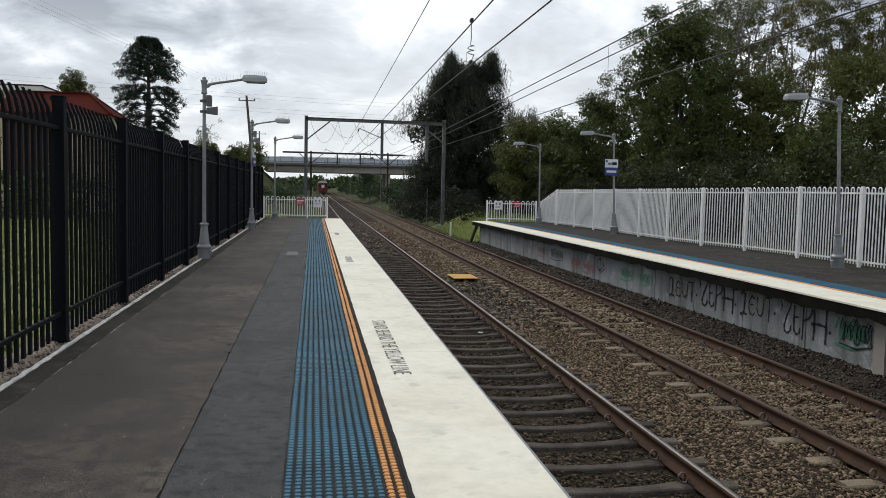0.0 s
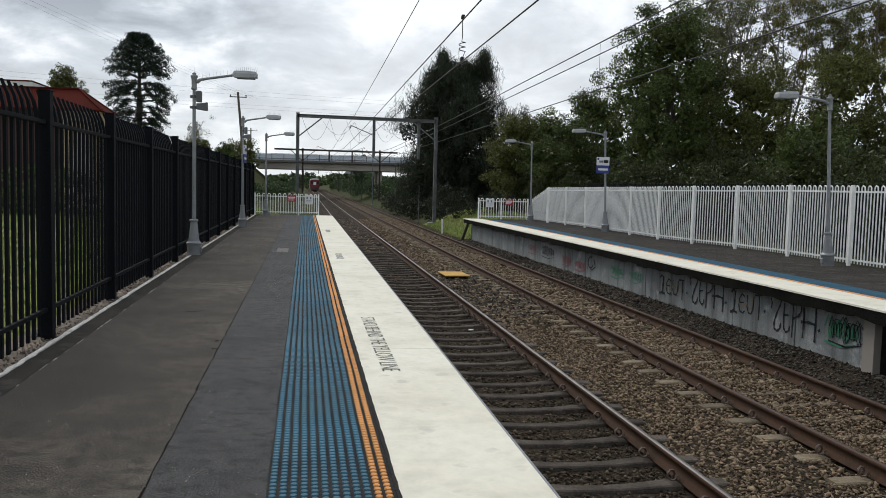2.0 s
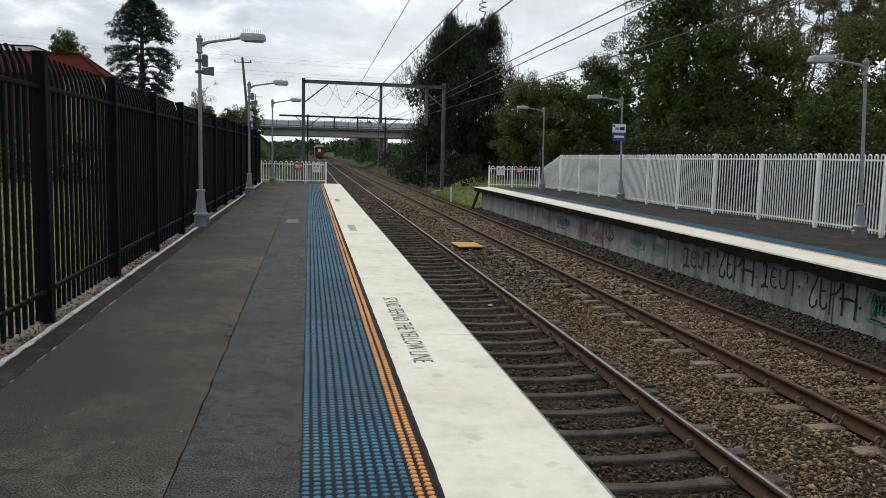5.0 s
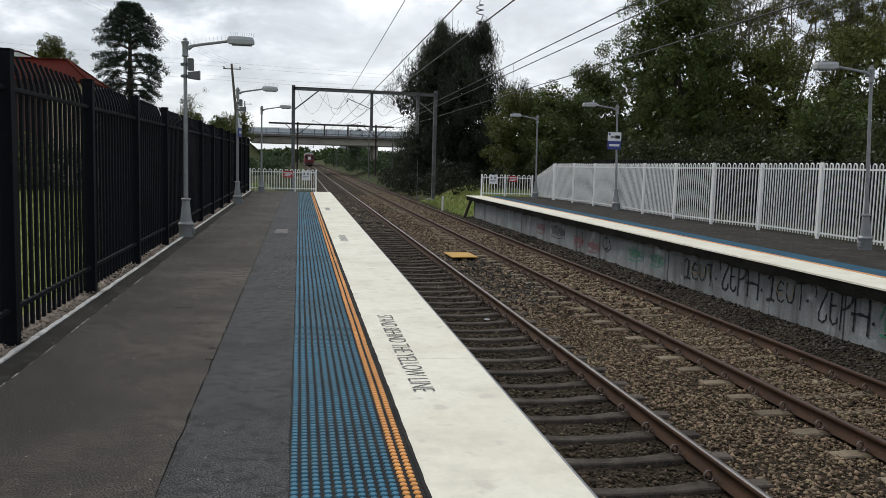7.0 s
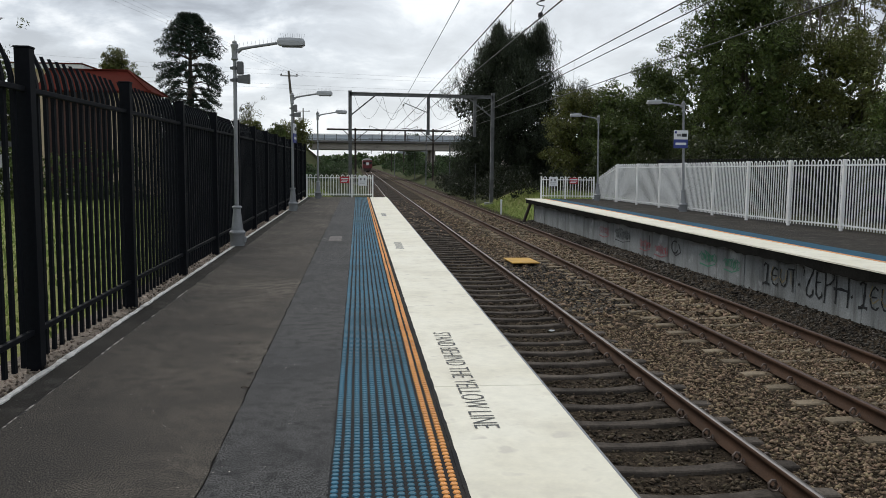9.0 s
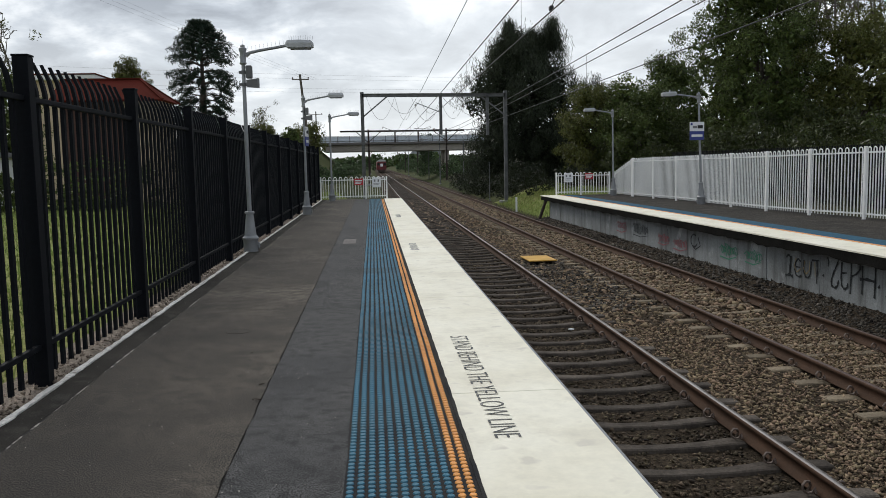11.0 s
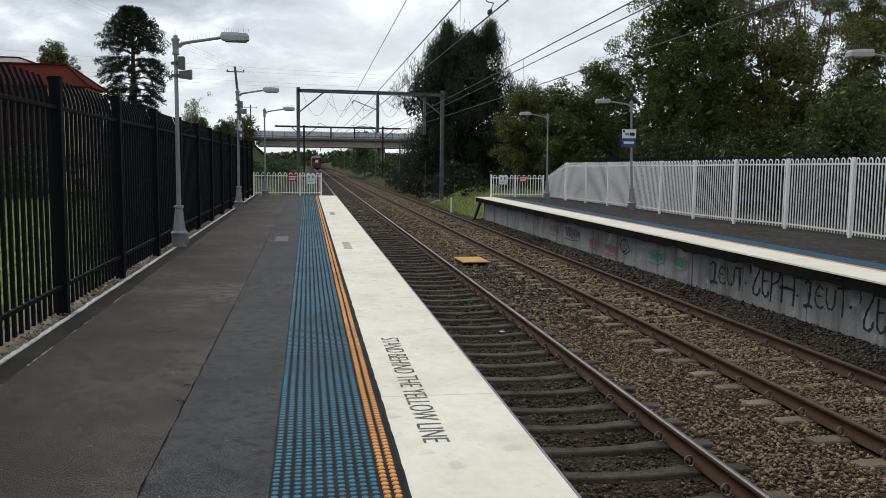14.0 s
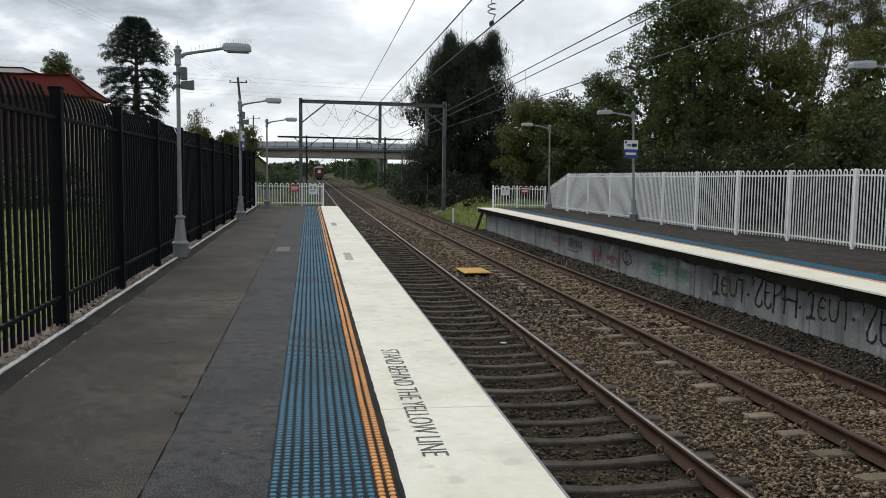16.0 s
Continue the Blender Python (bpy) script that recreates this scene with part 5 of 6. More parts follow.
part("roof_edge", box(BM(), -24.45, -19.15, 59.55, 66.45, 7.78, 7.86, 0.02), M_ROOF, shed)
low = thing("outbuilding", "low white-walled outbuilding on the lawn beyond the fence", "building")
part("wall", box(BM(), -22.5, -18.6, 41, 46, -0.5, 2.2), M_WHITE, low)
part("roof", box(BM(), -22.8, -18.3, 40.7, 46.3, 2.2, 2.45, 0.03), M_GALV_DARK, low)


# ---------- power poles and lines ----------
def power_pole(x, y, z0, h, lean, arms, label):
    p = thing("power_pole", label, "power pole", x, y, z0)
    part("pole", tube(BM(), [(0, 0, 0), (lean * h, 0, h)], [0.13, 0.075], 8), M_WOODPOLE, p)
    for z, w in arms:
        bm = BM()
        box(bm, lean * z - w / 2, lean * z + w / 2, -0.04, 0.04, z - 0.03, z + 0.03)
        part("crossarm", bm, M_WOODPOLE, p)
        for sx in (-0.45, 0.45):
            bm = BM()
            lathe(bm, [(0.03, z + 0.05), (0.06, z + 0.09), (0.03, z + 0.16)], 8, lean * z + sx * w, 0)
            part("insulator", bm, M_CERAMIC, p)
    return p


power_pole(-5.40, 62, -0.4, 8.3, -0.09, [(7.95, 1.2)], "leaning grey timber power pole with a short crossarm")
power_pole(-8.9, 120, -0.4, 9.4, 0.0, [(9.0, 1.8)], "distant upright timber power pole with a crossarm")
for k, (za, zb) in enumerate(((17.2, 11.0), (16.6, 10.6), (15.0, 9.6), (14.5, 9.2))):
    wire("power_line", span(-75, za, 45, zb + 3, 118 + k, 130 + k, 1.0, 10), 0.009, "thin distant power line against the clouds", "power line", M_WIRE_FAINT)
for k in range(3):
    wire("power_line", span(-30 + 0.8 * k, 15.5, -5.6 + 0.4 * k, 7.5, 20, 62, 0.5, 10), 0.0035, "thin power line above the fence", "power line", M_WIRE_FAINT)
bm = BM()
bmesh.ops.create_icosphere(bm, subdivisions=1, radius=0.045)
for v in bm.verts:
    v.co = (v.co.x * 1.3, v.co.y * 0.9, v.co.z * 0.35)
sc = tagged(part("paper_scrap", bm, M_WHITE), "small crumpled white paper scrap on the track stones", "litter")
sc.location = (1.86, 15.7, BED_Z + 0.05)
bm = BM()
box(bm, -0.05, 0.05, -0.04, 0.04, -0.6, 0.55, 0.01)
mp = tagged(part("marker_post", bm, M_WHITE), "short white marker post in the grass beside the track", "marker post")
mp.location = (6.9, 50, -1.0)


# ---------- plants ----------
def leaf_quads(c, size, aspect, r, droop=0.0):
    """Diamond leaves at the centres c with random turns; droop pulls their long axis down."""
    n = len(c)
    d = r.normal(size=(n, 3))
    d[:, 2] -= droop * 2.5
    d /= np.linalg.norm(d, axis=1, keepdims=True)
    s = np.cross(d, r.normal(size=(n, 3)))
    s /= np.linalg.norm(s, axis=1, keepdims=True) + 1e-9
    L = size * r.uniform(0.6, 1.3, (n, 1))
    d, s = d * L, s * L * aspect
    return np.stack([c - d, c + s - d * 0.1, c + d, c - s - d * 0.1], 1).reshape(-1, 3)


def crown_mesh(name, centres, mat, size, aspect, seed, droop=0.0, core=None, core_size=0.4):
    """core: centres of the larger leaf sprays deep inside the crown."""
    r = np.random.default_rng(seed)
    v = leaf_quads(centres, size, aspect, r, droop)
    if core is not None:
        v = np.concatenate([v, leaf_quads(core, core_size, 0.5, r, 0.1)])
    f = np.arange(len(v)).reshape(-1, 4)
    return mesh_from(name, v, f, mat)


def clumped(r, clumps, per, spread, flat=0.75):
    """Points gathered round clump centres."""
    n = len(clumps)
    k = r.integers(int(per * 0.6), int(per * 1.4) + 1, n)
    idx = np.repeat(np.arange(n), k)
    off = r.normal(size=(len(idx), 3))
    off *= 1.75 * spread * r.uniform(0, 1, (len(idx), 1)) ** 0.42 / np.linalg.norm(off, axis=1, keepdims=True)
    off *= np.array([1, 1, flat])
    return clumps[idx] + off * r.uniform(0.6, 1.3, n)[idx][:, None]


def limb_parts(tree, bark, r, base, tip_list, r0, wob=0.25, seg=6):
    for tip in tip_list:
        bm = BM()
        limbs(bm, r, base, [tip], r0, wob, seg)
        part("limb", bm, bark, tree, smooth=60)


def limbs(bm, r, base, tip_list, r0, wob=0.25, seg=6):
    for tip in tip_list:
        b, t = np.array(base), np.array(tip)
        pts, rad = [], []
        for k in range(6):
            u = k / 5
            p = b + (t - b) * u + (r.normal(size=3) * wob * math.sin(math.pi * u))
            p[2] += 0.12 * np.linalg.norm(t - b) * math.sin(math.pi * u) * 0.5
            pts.append(tuple(p))
            rad.append(r0 * (1 - 0.85 * u) + 0.008)
        tube(bm, pts, rad, seg)


def broad_tree(x, y, z, h, rx, seed, leaf=None, bark=None, skirt=0.25, clumps=150, per=90, size=0.074, spread=0.40, label="", lean=0.0, name="tree", core=42):
    """A rounded tree: trunk, limbs and a crown of leafy clumps with gaps."""
    r = np.random.default_rng(seed)
    tree = thing(name, label or "dense dark green broadleaf tree", "tree", x, y, z)
    cz0, cz1 = h * skirt, h
    u = r.uniform(0, 1, clumps)
    zz = cz0 + (cz1 - cz0) * u
    prof = np.sin(np.pi * np.clip(0.10 + 0.83 * u, 0, 1)) ** 0.6
    a = r.uniform(0, 2 * np.pi, clumps)
    rad = rx * prof * np.sqrt(r.uniform(0.12, 1.0, clumps)) * (1 + 0.22 * np.sin(3 * a + seed) + 0.12 * np.sin(5 * a + 2 * seed + 4 * u))
    cl = np.stack([rad * np.cos(a) + lean * zz, rad * np.sin(a), zz + r.normal(size=clumps) * 0.2], 1)
    part("crown", crown_mesh("crown", clumped(r, cl, per * 2.0, spread), leaf or L_BROAD, size, 0.42, seed + 1, 0.15, clumped(r, cl * np.array([0.68, 0.68, 0.92]), core, 0.40), 0.185), None, tree)
    bm = BM()
    top = h * (0.45 + 0.2 * r.uniform())
    tube(bm, [(0, 0, -0.3), (0.1 * r.normal(), 0.1 * r.normal(), top * 0.4), (lean * top, 0, top)], [0.035 * h * 0.6, 0.028 * h * 0.6, 0.015 * h * 0.6], 8)
    part("trunk", bm, bark or M_BARK, tree, smooth=60)
    pick = cl[r.choice(clumps, 12, replace=False)]
    limb_parts(tree, bark or M_BARK, r, (lean * top * 0.6, 0, top * 0.6), pick, 0.008 * h)
    return tree


def gum_tree(x, y, z, h, rx, seed, leaf=None, label="", per=78, clumps=110):
    """A tall open eucalypt: bare forking stems, leaves in loose tufts near the ends."""
    r = np.random.default_rng(seed)
    tree = thing("gum_tree", label or "tall open gum tree with thin forking stems", "tree", x, y, z)
    bm = BM()
    tips = []
    fork = h * r.uniform(0.28, 0.4)
    tube(bm, [(0, 0, -0.3), (0.15 * r.normal(), 0.1, fork * 0.5), (0.2 * r.normal(), 0.0, fork)], [0.20, 0.16, 0.13], 8)
    part("trunk", bm, M_BARK_PALE, tree, smooth=60)
    for k in range(5):
        bm = BM()
        a = 2 * np.pi * k / 5 + r.uniform(-0.4, 0.4)
        q = r.uniform(0.45, 0.95)
        end = np.array([rx * 0.62 * q * math.cos(a), rx * 0.62 * q * math.sin(a), h * r.uniform(0.78, 0.96)])
        st = np.array([0, 0, fork * 0.97])
        pts = [tuple(st + (end - st) * t_ + r.normal(size=3) * 0.22 * math.sin(math.pi * t_)) for t_ in (0, 0.2, 0.4, 0.6, 0.8, 1.0)]
        tube(bm, pts, [0.11, 0.095, 0.08, 0.06, 0.04, 0.015], 6)
        for t_ in (0.35, 0.5, 0.62, 0.74, 0.86, 1.0):
            b = st + (end - st) * t_
            for _ in range(2):
                aa = r.uniform(0, 2 * np.pi)
                tip = b + np.array([math.cos(aa), math.sin(aa), r.uniform(0.1, 0.7)]) * r.uniform(0.7, 1.6) * rx * 0.33
                limbs(bm, r, b, [tip], 0.025, 0.1, 4)
                tips.append(tip)
        part("limb", bm, M_BARK_PALE, tree, smooth=60)
    tips = np.array(tips)
    cl = tips[r.integers(0, len(tips), clumps)] + r.normal(size=(clumps, 3)) * 0.42
    part("crown", crown_mesh("crown", clumped(r, cl, per, 0.30), leaf or L_GUM, 0.10, 0.28, seed + 1, 0.5), None, tree)
    return tree


def casuarina(x, y, z, h, rx, seed):
    """A she-oak: many upswept limbs hung with fine drooping needles."""
    r = np.random.default_rng(seed)
    tree = thing("casuarina_tree", "dark shaggy she-oak with fine drooping needles beside the track", "tree", x, y, z)
    bm = BM()
    tube(bm, [(0, 0, -0.3), (0.1, 0, h * 0.3), (0.0, 0.1, h * 0.6), (0.1, 0, h * 0.9)], [0.35, 0.28, 0.16, 0.04], 8)
    part("trunk", bm, M_BARK, tree, smooth=60)
    n = 620
    u = r.uniform(0.0, 1.0, n)
    a = r.uniform(0, 2 * np.pi, n)
    prof = np.interp(u, [0, 0.12, 0.35, 0.55, 0.72, 0.86, 1.0], [1.06, 1.0, 0.98, 0.95, 0.84, 0.62, 0.32])
    rad = rx * prof * np.sqrt(r.uniform(0.15, 1.0, n)) * (1 + 0.10 * np.sin(4 * a + 3 * u) + 0.09 * np.sin(7 * a + 9 * u))
    cl = np.stack([rad * np.cos(a), rad * np.sin(a), h * (0.01 + 0.94 * u) + r.normal(size=n) * 0.3], 1)
    # feathery leaders at the top and a thin bough reaching out
    for dx, dz, k, wide in ((-1.3, 0.0, 56, 1.1), (2.7, 0.2, 64, 1.5), (1.2, -0.9, 50, 1.3), (-2.3, -2.0, 36, 0.9)):
        t_ = r.uniform(0, 1, k) ** 1.3
        cl = np.concatenate([cl, np.stack([dx + wide * r.uniform(-1, 1, k) * (1.12 - t_), 0.8 * r.normal(size=k), h * 0.80 + dz + 2.9 * t_], 1)])
    t_ = r.uniform(0, 1, 16)
    cl = np.concatenate([cl, np.stack([4.2 + 3.2 * t_, 0.5 * r.normal(size=16), h * 0.60 + 1.0 * t_ + 0.3 * r.normal(size=16)], 1)])
    part("crown", crown_mesh("crown", clumped(r, cl, 112, 0.36, 1.6), L_CAS, 0.24, 0.075, seed + 1, 0.9, clumped(r, cl[:n] * np.array([0.78, 0.78, 0.93]), 50, 0.5, 1.4), 0.19), None, tree)
    limb_parts(tree, M_BARK, r, (0, 0, h * 0.25), cl[r.choice(len(cl), 24, replace=False)], 0.06, 0.3, 5)
    return tree


def bunya(x, y, z, h, rx, seed):
    """A bunya pine: straight stem, whorls of long drooping boughs tufted at their ends, domed top."""
    r = np.random.default_rng(seed)
    tree = thing("bunya_pine", "tall dark bunya pine with a domed crown of tufted boughs", "tree", x, y, z)
    bm = BM()
    tube(bm, [(0, 0, -0.3), (0, 0, h * 0.5), (0, 0, h * 0.97)], [0.34, 0.24, 0.05], 10)
    part("trunk", bm, M_BARK, tree, smooth=60)
    bm = BM()
    cl = []
    zz = h * 0.25
    while zz < h * 0.985:
        u = zz / h
        R = rx * float(np.interp(u, [0.2, 0.40, 0.52, 0.62, 0.74, 0.84, 0.92, 1.0], [0.70, 0.74, 0.84, 1.0, 0.97, 0.76, 0.50, 0.16]))
        nb_ = 12
        a0 = r.uniform(0, 6.28)
        for k in range(nb_):
            if 0.45 < u < 0.66 and r.uniform() < 0.28:
                continue
            a = a0 + 2 * np.pi * k / nb_ + r.uniform(-0.15, 0.15)
            q = R * r.uniform(0.8, 1.08)
            drop = (0.24 * q if u < 0.7 else 0.02 * q) * r.uniform(0.7, 1.3)
            rise = (0.14 if u < 0.7 else 0.24) * q
            pts = [(q * t_ * math.cos(a), q * t_ * math.sin(a), zz + rise * math.sin(math.pi * t_ * 0.7) - drop * t_ * t_) for t_ in (0, 0.35, 0.7, 1.0)]
            tube(bm, pts, [0.05, 0.04, 0.03, 0.015], 4)
            inner = 0.35 if (u > 0.74 or u < 0.45) else 0.62
            for t_ in np.linspace(inner, 1.04, 8):
                cl.append((q * t_ * math.cos(a), q * t_ * math.sin(a), zz + rise * math.sin(math.pi * t_ * 0.7) - drop * t_ * t_))
        zz += h * 0.034
    tagged(part("bough_whorl", bm, M_BARK, tree), kind="stuff")
    part("crown", crown_mesh("crown", clumped(r, np.array(cl), 21, 0.16, 1.0), L_PINE, 0.14, 0.20, seed + 1, 0.1), None, tree)
    return tree


def shrubs(name, pts, mat, size, per, seed, label, kind="stuff"):
    """A bank of low bushes as one growth: (x, y, z, radius, height) for each."""
    r = np.random.default_rng(seed)
    allc = []
    for x, y, z, rad, h in pts:
        n = min(70, max(8, int(9 * rad * h)))
        a = r.uniform(0, 2 * np.pi, n)
        u = r.uniform(0, 1, n)
        q = rad * np.sqrt(r.uniform(0.1, 1, n)) * np.sqrt(np.clip(1.05 - u ** 2, 0, 1))
        cl = np.stack([x + q * np.cos(a), y + q * np.sin(a), z + h * u], 1)
        allc.append(clumped(r, cl, per, 0.22 * max(1.0, rad * 0.6), 0.8))
    return tagged(new(name, crown_mesh(name, np.concatenate(allc), mat, size, 0.42, seed + 1, 0.1)), label, "bushes", kind=kind)


casuarina(12.8, 80, -1.5, 15.6, 5.65, 21)
bunya(-15.3, 75, -0.4, 14.3, 2.80, 22)

# the dense trees behind the far platform
broad_tree(20.6, 49, 0.0, 12.6, 3.9, 31, L_BROAD, label="large dense dark green tree behind the white fence", skirt=0.10, clumps=230, per=120)
broad_tree(24.6, 46, 0.0, 8.8, 3.2, 32, L_BROAD_B, label="olive green tree with loose foliage", skirt=0.12, clumps=130, per=95)
broad_tree(16.6, 58, -0.2, 6.9, 3.3, 33, L_BROAD, label="rounded dark tree behind the platform end", skirt=0.08, clumps=150, per=90)
broad_tree(14.6, 62, -0.5, 7.4, 3.0, 34, L_BROAD_B, label="low dark olive tree by the platform end", skirt=0.05, clumps=120, per=90)
broad_tree(21.8, 66, -0.3, 9.8, 3.2, 35, L_BROAD, label="dark tree rising behind lower growth", skirt=0.1, clumps=130, per=90)
broad_tree(29.5, 44, 0.2, 10.0, 3.6, 36, L_BROAD_B, label="brownish green tree with thin foliage", skirt=0.15, clumps=130, per=80, core=32)
broad_tree(34.0, 42, 0.2, 9.6, 3.6, 37, L_YELLOW, label="yellowish green tree with thin foliage", skirt=0.2, clumps=110, per=80, core=32)
broad_tree(22.0, 36, 0.1, 5.0, 2.4, 38, L_BROAD, label="low dark undergrowth tree behind the fence", skirt=0.05, clumps=80, per=80)
broad_tree(27.0, 33, 0.1, 5.6, 2.8, 39, L_BROAD, label="low dark undergrowth tree behind the fence", skirt=0.05, clumps=90, per=80)
broad_tree(31.5, 36, 0.1, 6.4, 3.0, 40, L_BROAD_B, label="olive undergrowth tree in the shade", skirt=0.08, clumps=100, per=80, core=32)
for k, (gx_, gy_, gh, gr) in enumerate(((26.3, 55, 17.0, 4.0), (27.5, 52, 17.0, 4.0), (35.0, 48, 17.0, 4.5), (38.5, 46, 17.5, 4.2), (29.5, 60, 19.0, 4.5), (34.0, 58, 19.0, 4.5), (32.0, 50, 14.5, 3.6))):
    gum_tree(gx_, gy_, 0.0, gh, gr, 60 + k, L_YELLOW if k in (2, 5) else L_GUM, per=(40, 40, 190, 190, 120, 120, 120)[k], clumps=(80, 80, 170, 170, 140, 140, 120)[k])

bank = []
rb = np.random.default_rng(77)
for yy in np.arange(20, 62, 1.7):
    bank.append((15.6 + rb.uniform(-0.6, 1.6) - max(0, (yy - 44) * 0.12), yy, 0.0, rb.uniform(1.0, 1.6), rb.uniform(1.6, 3.2)))
    bank.append((19.5 + rb.uniform(-1, 2), yy, 0.0, rb.uniform(1.2, 2.0), rb.uniform(2.2, 4.2)))
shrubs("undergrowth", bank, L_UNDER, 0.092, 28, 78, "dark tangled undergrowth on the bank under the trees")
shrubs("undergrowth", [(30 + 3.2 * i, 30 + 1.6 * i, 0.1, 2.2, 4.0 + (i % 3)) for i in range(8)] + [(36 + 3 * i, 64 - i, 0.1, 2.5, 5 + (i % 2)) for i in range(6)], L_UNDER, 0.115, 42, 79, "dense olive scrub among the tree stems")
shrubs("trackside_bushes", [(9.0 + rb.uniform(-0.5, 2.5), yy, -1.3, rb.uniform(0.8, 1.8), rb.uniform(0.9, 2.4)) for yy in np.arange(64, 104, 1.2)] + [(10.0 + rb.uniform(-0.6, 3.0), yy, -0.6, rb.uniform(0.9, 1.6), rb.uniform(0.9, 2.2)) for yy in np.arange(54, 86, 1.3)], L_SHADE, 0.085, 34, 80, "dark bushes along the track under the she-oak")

# beyond the black fence
gum_tree(-21.6, 50, -0.4, 11.2, 2.0, 58, L_GUM, "sparse pale-stemmed gum tree beyond the lawn", 26, 60)
broad_tree(-20.2, 47.5, -0.4, 6.6, 2.0, 59, L_BROAD, label="dark bushy tree beside the house", skirt=0.05, clumps=90, per=70)
broad_tree(-21.0, 74, -0.4, 10.9, 1.7, 51, L_GUM, label="small rounded gum behind the house", skirt=0.6, clumps=60, per=70, spread=0.24, size=0.075)
broad_tree(-11.0, 82, -0.4, 5.6, 1.6, 52, L_BROAD_B, label="thin bushy tree beyond the black fence", skirt=0.1, clumps=60, per=70, spread=0.24, size=0.075)
gum_tree(-11.9, 84, -0.4, 8.0, 1.6, 53, L_BROAD_B, "wispy young tree beyond the fence", 40, 45)
broad_tree(-9.8, 92, -0.4, 6.0, 1.3, 54, L_BROAD, label="small dark tree beyond the fence", skirt=0.15, clumps=45, per=70, spread=0.24, size=0.075)
broad_tree(-9.6, 118, -0.4, 7.8, 2.6, 55, L_BROAD_B, label="spreading green tree near the bridge", skirt=0.5, clumps=60, per=50, spread=0.35)
broad_tree(-12.8, 128, -0.4, 7.0, 3.0, 56, L_BROAD_B, label="bushy tree beside the bridge abutment", skirt=0.1, clumps=80, per=80)
broad_tree(9.4, 176, -1.0, 8.6, 2.4, 57, L_FAR_DARK, label="rounded dark tree beyond the road bridge", skirt=0.1, clumps=60, per=40, size=0.14)
shrubs("hedge", [(-11 - 0.9 * i, 39.5 - 0.15 * i + rb.uniform(-0.3, 0.3), -0.35, 0.9, 2.0 + 0.2 * (i % 3)) for i in range(20)], L_BROAD, 0.12, 40, 81, "dark clipped hedge across the lawn")
shrubs("trackside_bushes", [(-4.5 - rb.uniform(0, 5), yy, -0.6, rb.uniform(1.0, 2.0), rb.uniform(0.8, 2.4)) for yy in np.arange(84, 300, 2.6)], L_FAR_DARK, 0.13, 24, 82, "green bushes along the left side of the railway")
shrubs("trackside_bushes", [(9.6 + rb.uniform(0, 8), yy, -0.8, rb.uniform(1.4, 2.6), rb.uniform(1.4, 4.0)) for yy in np.arange(120, 330, 2.8)], L_FAR_DARK, 0.17, 16, 83, "green bushes along the right side of the railway")
# added filler growth that blocks sky showing through the crowns in front
shrubs("background_woods", [(17 + 2.6 * i + rb.uniform(-0.8, 0.8), 74 + rb.uniform(-3, 6), -0.3, 2.6, rb.uniform(5.0, 7.4)) for i in range(20)] + [(26.5 + 1.5 * i, 73 + rb.uniform(-1, 3), -0.3, 2.4, rb.uniform(10.0, 12.5)) for i in range(7)] + [(39.5 + 1.8 * i, 73 + rb.uniform(-1, 3), -0.3, 2.4, rb.uniform(7.5, 9.5)) for i in range(8)], L_UNDER, 0.28, 20, 87, "dark woods added behind the platform trees to close sky gaps")
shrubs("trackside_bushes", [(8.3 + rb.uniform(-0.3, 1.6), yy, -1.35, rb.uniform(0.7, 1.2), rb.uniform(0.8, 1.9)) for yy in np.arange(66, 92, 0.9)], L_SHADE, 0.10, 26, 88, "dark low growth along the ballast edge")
shrubs("embankment_bushes", [(-9.5 - rb.uniform(0, 22), 136 + rb.uniform(-6, 6), 2.6 + rb.uniform(-1, 1.6), rb.uniform(0.8, 1.7), rb.uniform(0.8, 1.8)) for i in range(46)], L_FAR_DARK, 0.14, 20, 86, "scrubby bushes on the road embankment")
shrubs("distant_woods", [(-60 + 6 * i + rb.uniform(-2, 2), 330 + rb.uniform(-20, 40), -0.5, rb.uniform(4, 6), rb.uniform(2.5, 4.6)) for i in range(28) if abs(-60 + 6 * i - 2) > 5], L_FAR_DARK, 0.8, 8, 84, "distant green treeline")
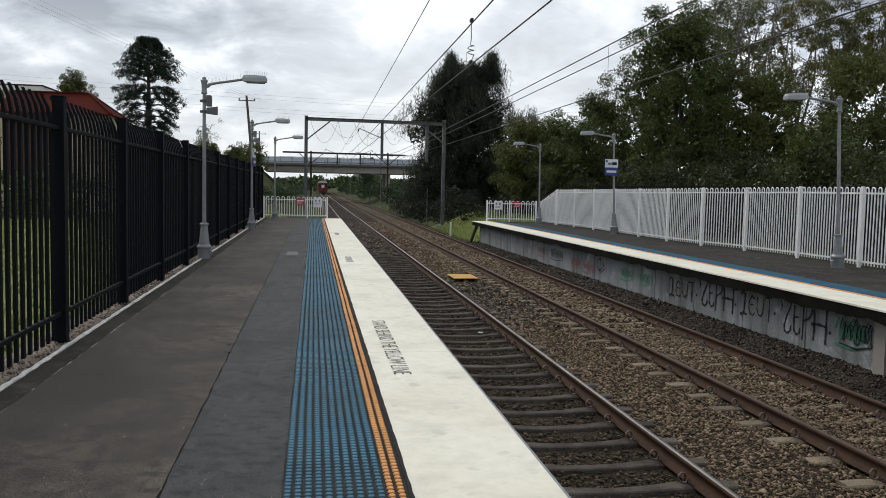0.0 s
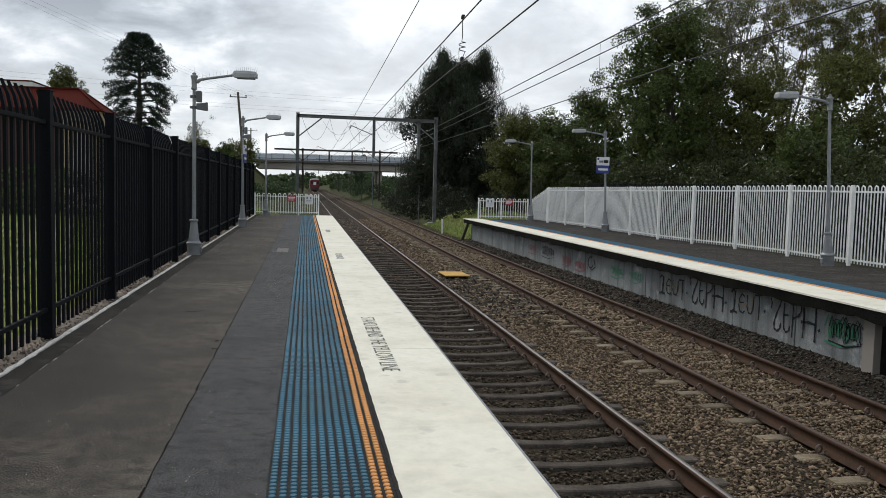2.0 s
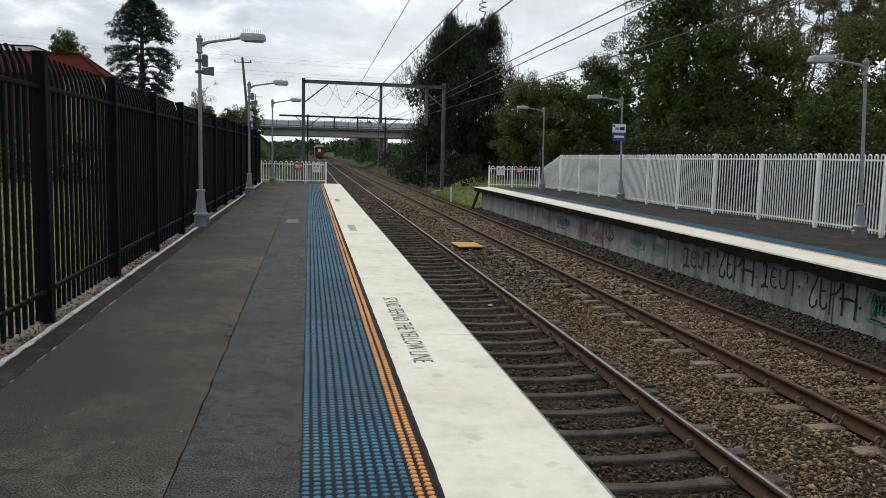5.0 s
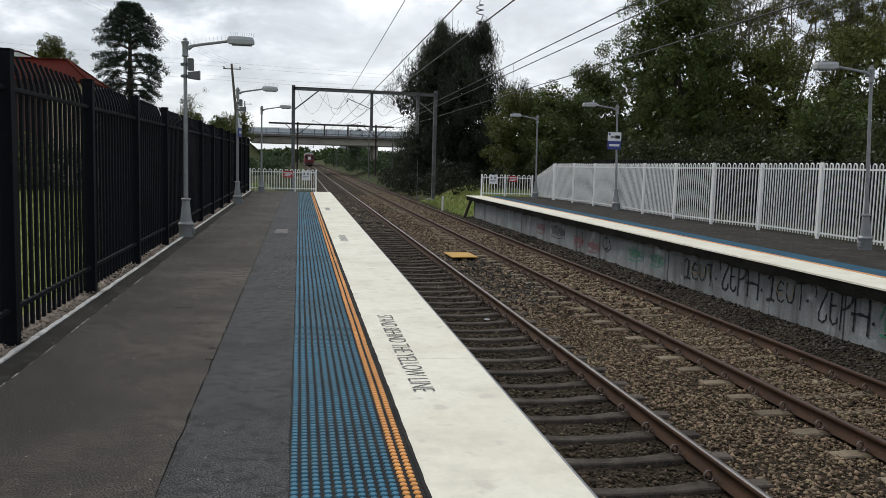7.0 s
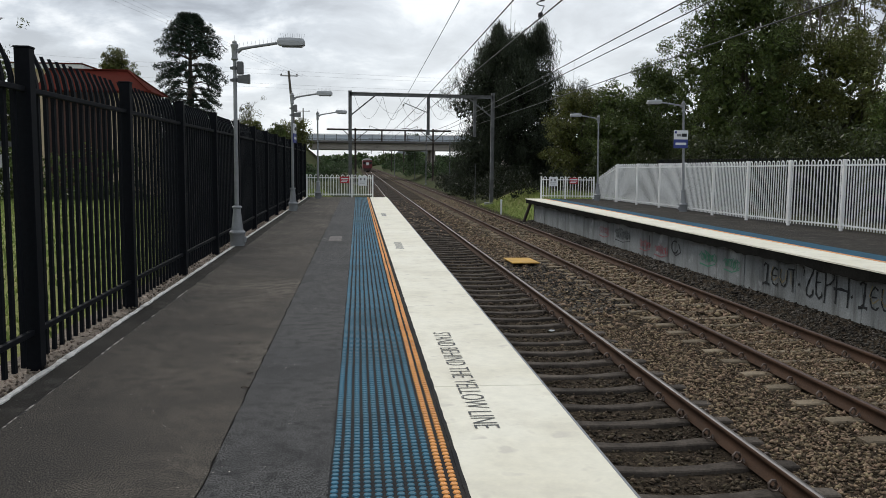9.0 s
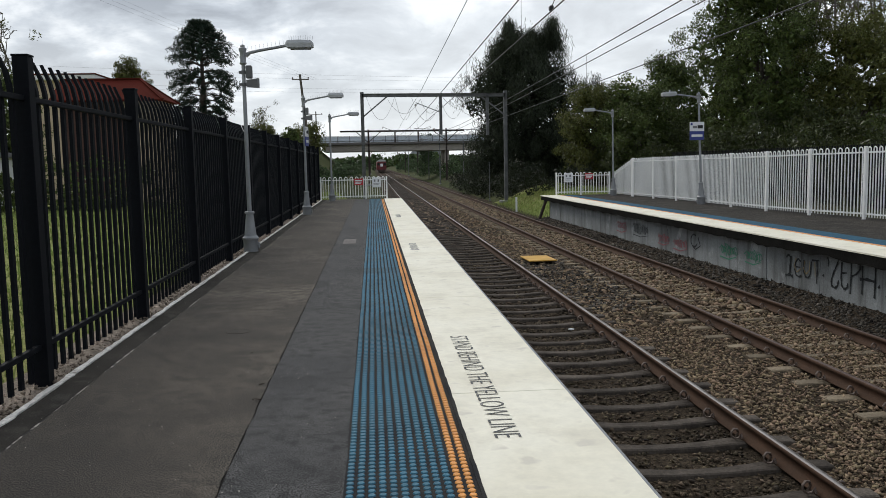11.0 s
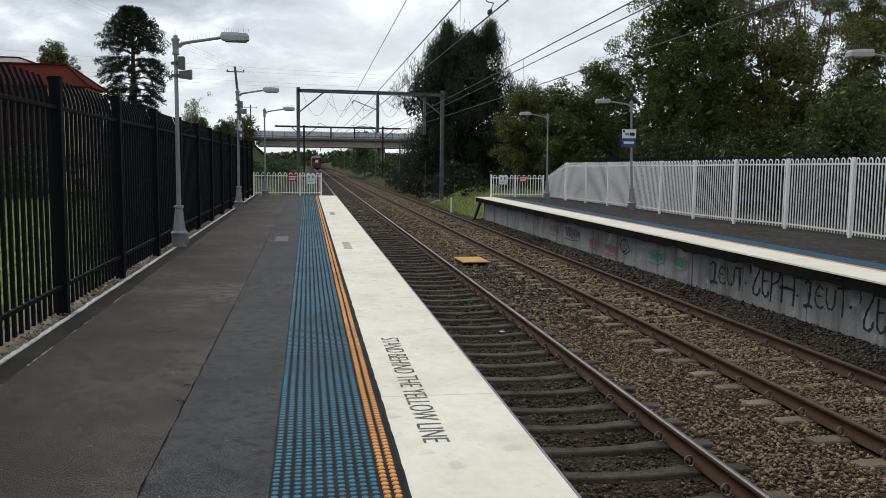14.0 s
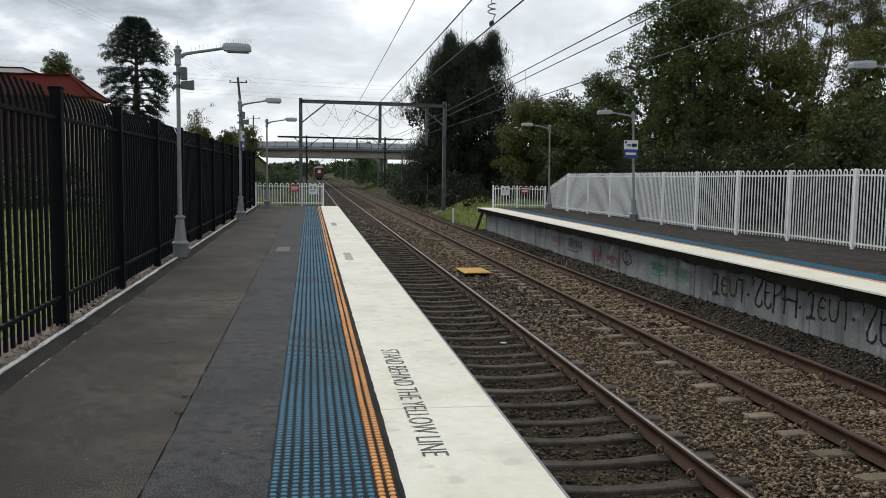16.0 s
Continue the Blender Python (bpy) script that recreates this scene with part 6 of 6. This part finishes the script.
shrubs("distant_woods", [(-260 + 9 * i, 620 + rb.uniform(-30, 60), -0.5, 9, rb.uniform(5, 9)) for i in range(64)], L_FAR, 1.8, 6, 85, "far dark woods on the skyline")

hv, hf = [], []
for j in range(9):
    for i in range(121):
        x = -520 + 11 * i
        hh = 46 * math.exp(-((x - 106) / 30) ** 2) + 9 * math.exp(-((x - 75) / 95) ** 2) + 12 * math.exp(-((x + 250) / 160) ** 2) + 14 * math.exp(-((x - 420) / 200) ** 2)
        hv.append((x, 1400 + 60 * j, -2 + hh * math.sin(math.pi * j / 8) + 1.2 * noise.noise((x * 0.03, j, 0))))
for j in range(8):
    for i in range(120):
        hf.append((j * 121 + i, j * 121 + i + 1, (j + 1) * 121 + i + 1, (j + 1) * 121 + i))
# grey-blue distance haze is mixed into the forest colour
M_HILL = material("hazy_hill_forest", (0.055, 0.070, 0.078), 0.95, var=(0.02, (0.042, 0.054, 0.058), 0.8), grain=(0.3, 0.3))
tagged(new("hill", mesh_from("hill", hv, hf, M_HILL, smooth=True)), "low wooded hill on the far horizon", "hill", kind="structure")


# ---------- grass ----------
def grass(name, n, x0, x1, y0, y1, h, seed, label):
    r = np.random.default_rng(seed)
    c = np.stack([r.uniform(x0, x1, n), r.uniform(y0, y1, n), np.zeros(n)], 1)
    c[:, 2] = [ground_height(px, py) for px, py, _ in c]
    d = r.normal(size=(n, 3)) * 0.35
    d[:, 2] = 1
    hh = h * r.uniform(0.5, 1.4, (n, 1))
    tip = c + d * hh
    a = r.uniform(0, np.pi, n)
    s = np.stack([np.cos(a), np.sin(a), np.zeros(n)], 1) * 0.012 * (1 + h * 3)
    v = np.stack([c - s, c + s, tip], 1).reshape(-1, 3)
    return tagged(new(name, mesh_from(name, v, np.arange(3 * n).reshape(-1, 3), M_BLADE)), label, "grass", kind="stuff")


grass("grass", 30000, -16, -4.08, 6, 46, 0.12, 5, "green lawn blades beyond the black fence")
grass("grass", 9000, -8, -1.8, 43, 62, 0.16, 6, "rough green grass past the platform end")
grass("grass", 8000, 6.6, 12, 41.5, 62, 0.18, 7, "rough green grass past the far platform end")
grass("weeds", 2600, -4.02, -3.70, 4, 41, 0.09, 8, "dry weeds along the fence foot")
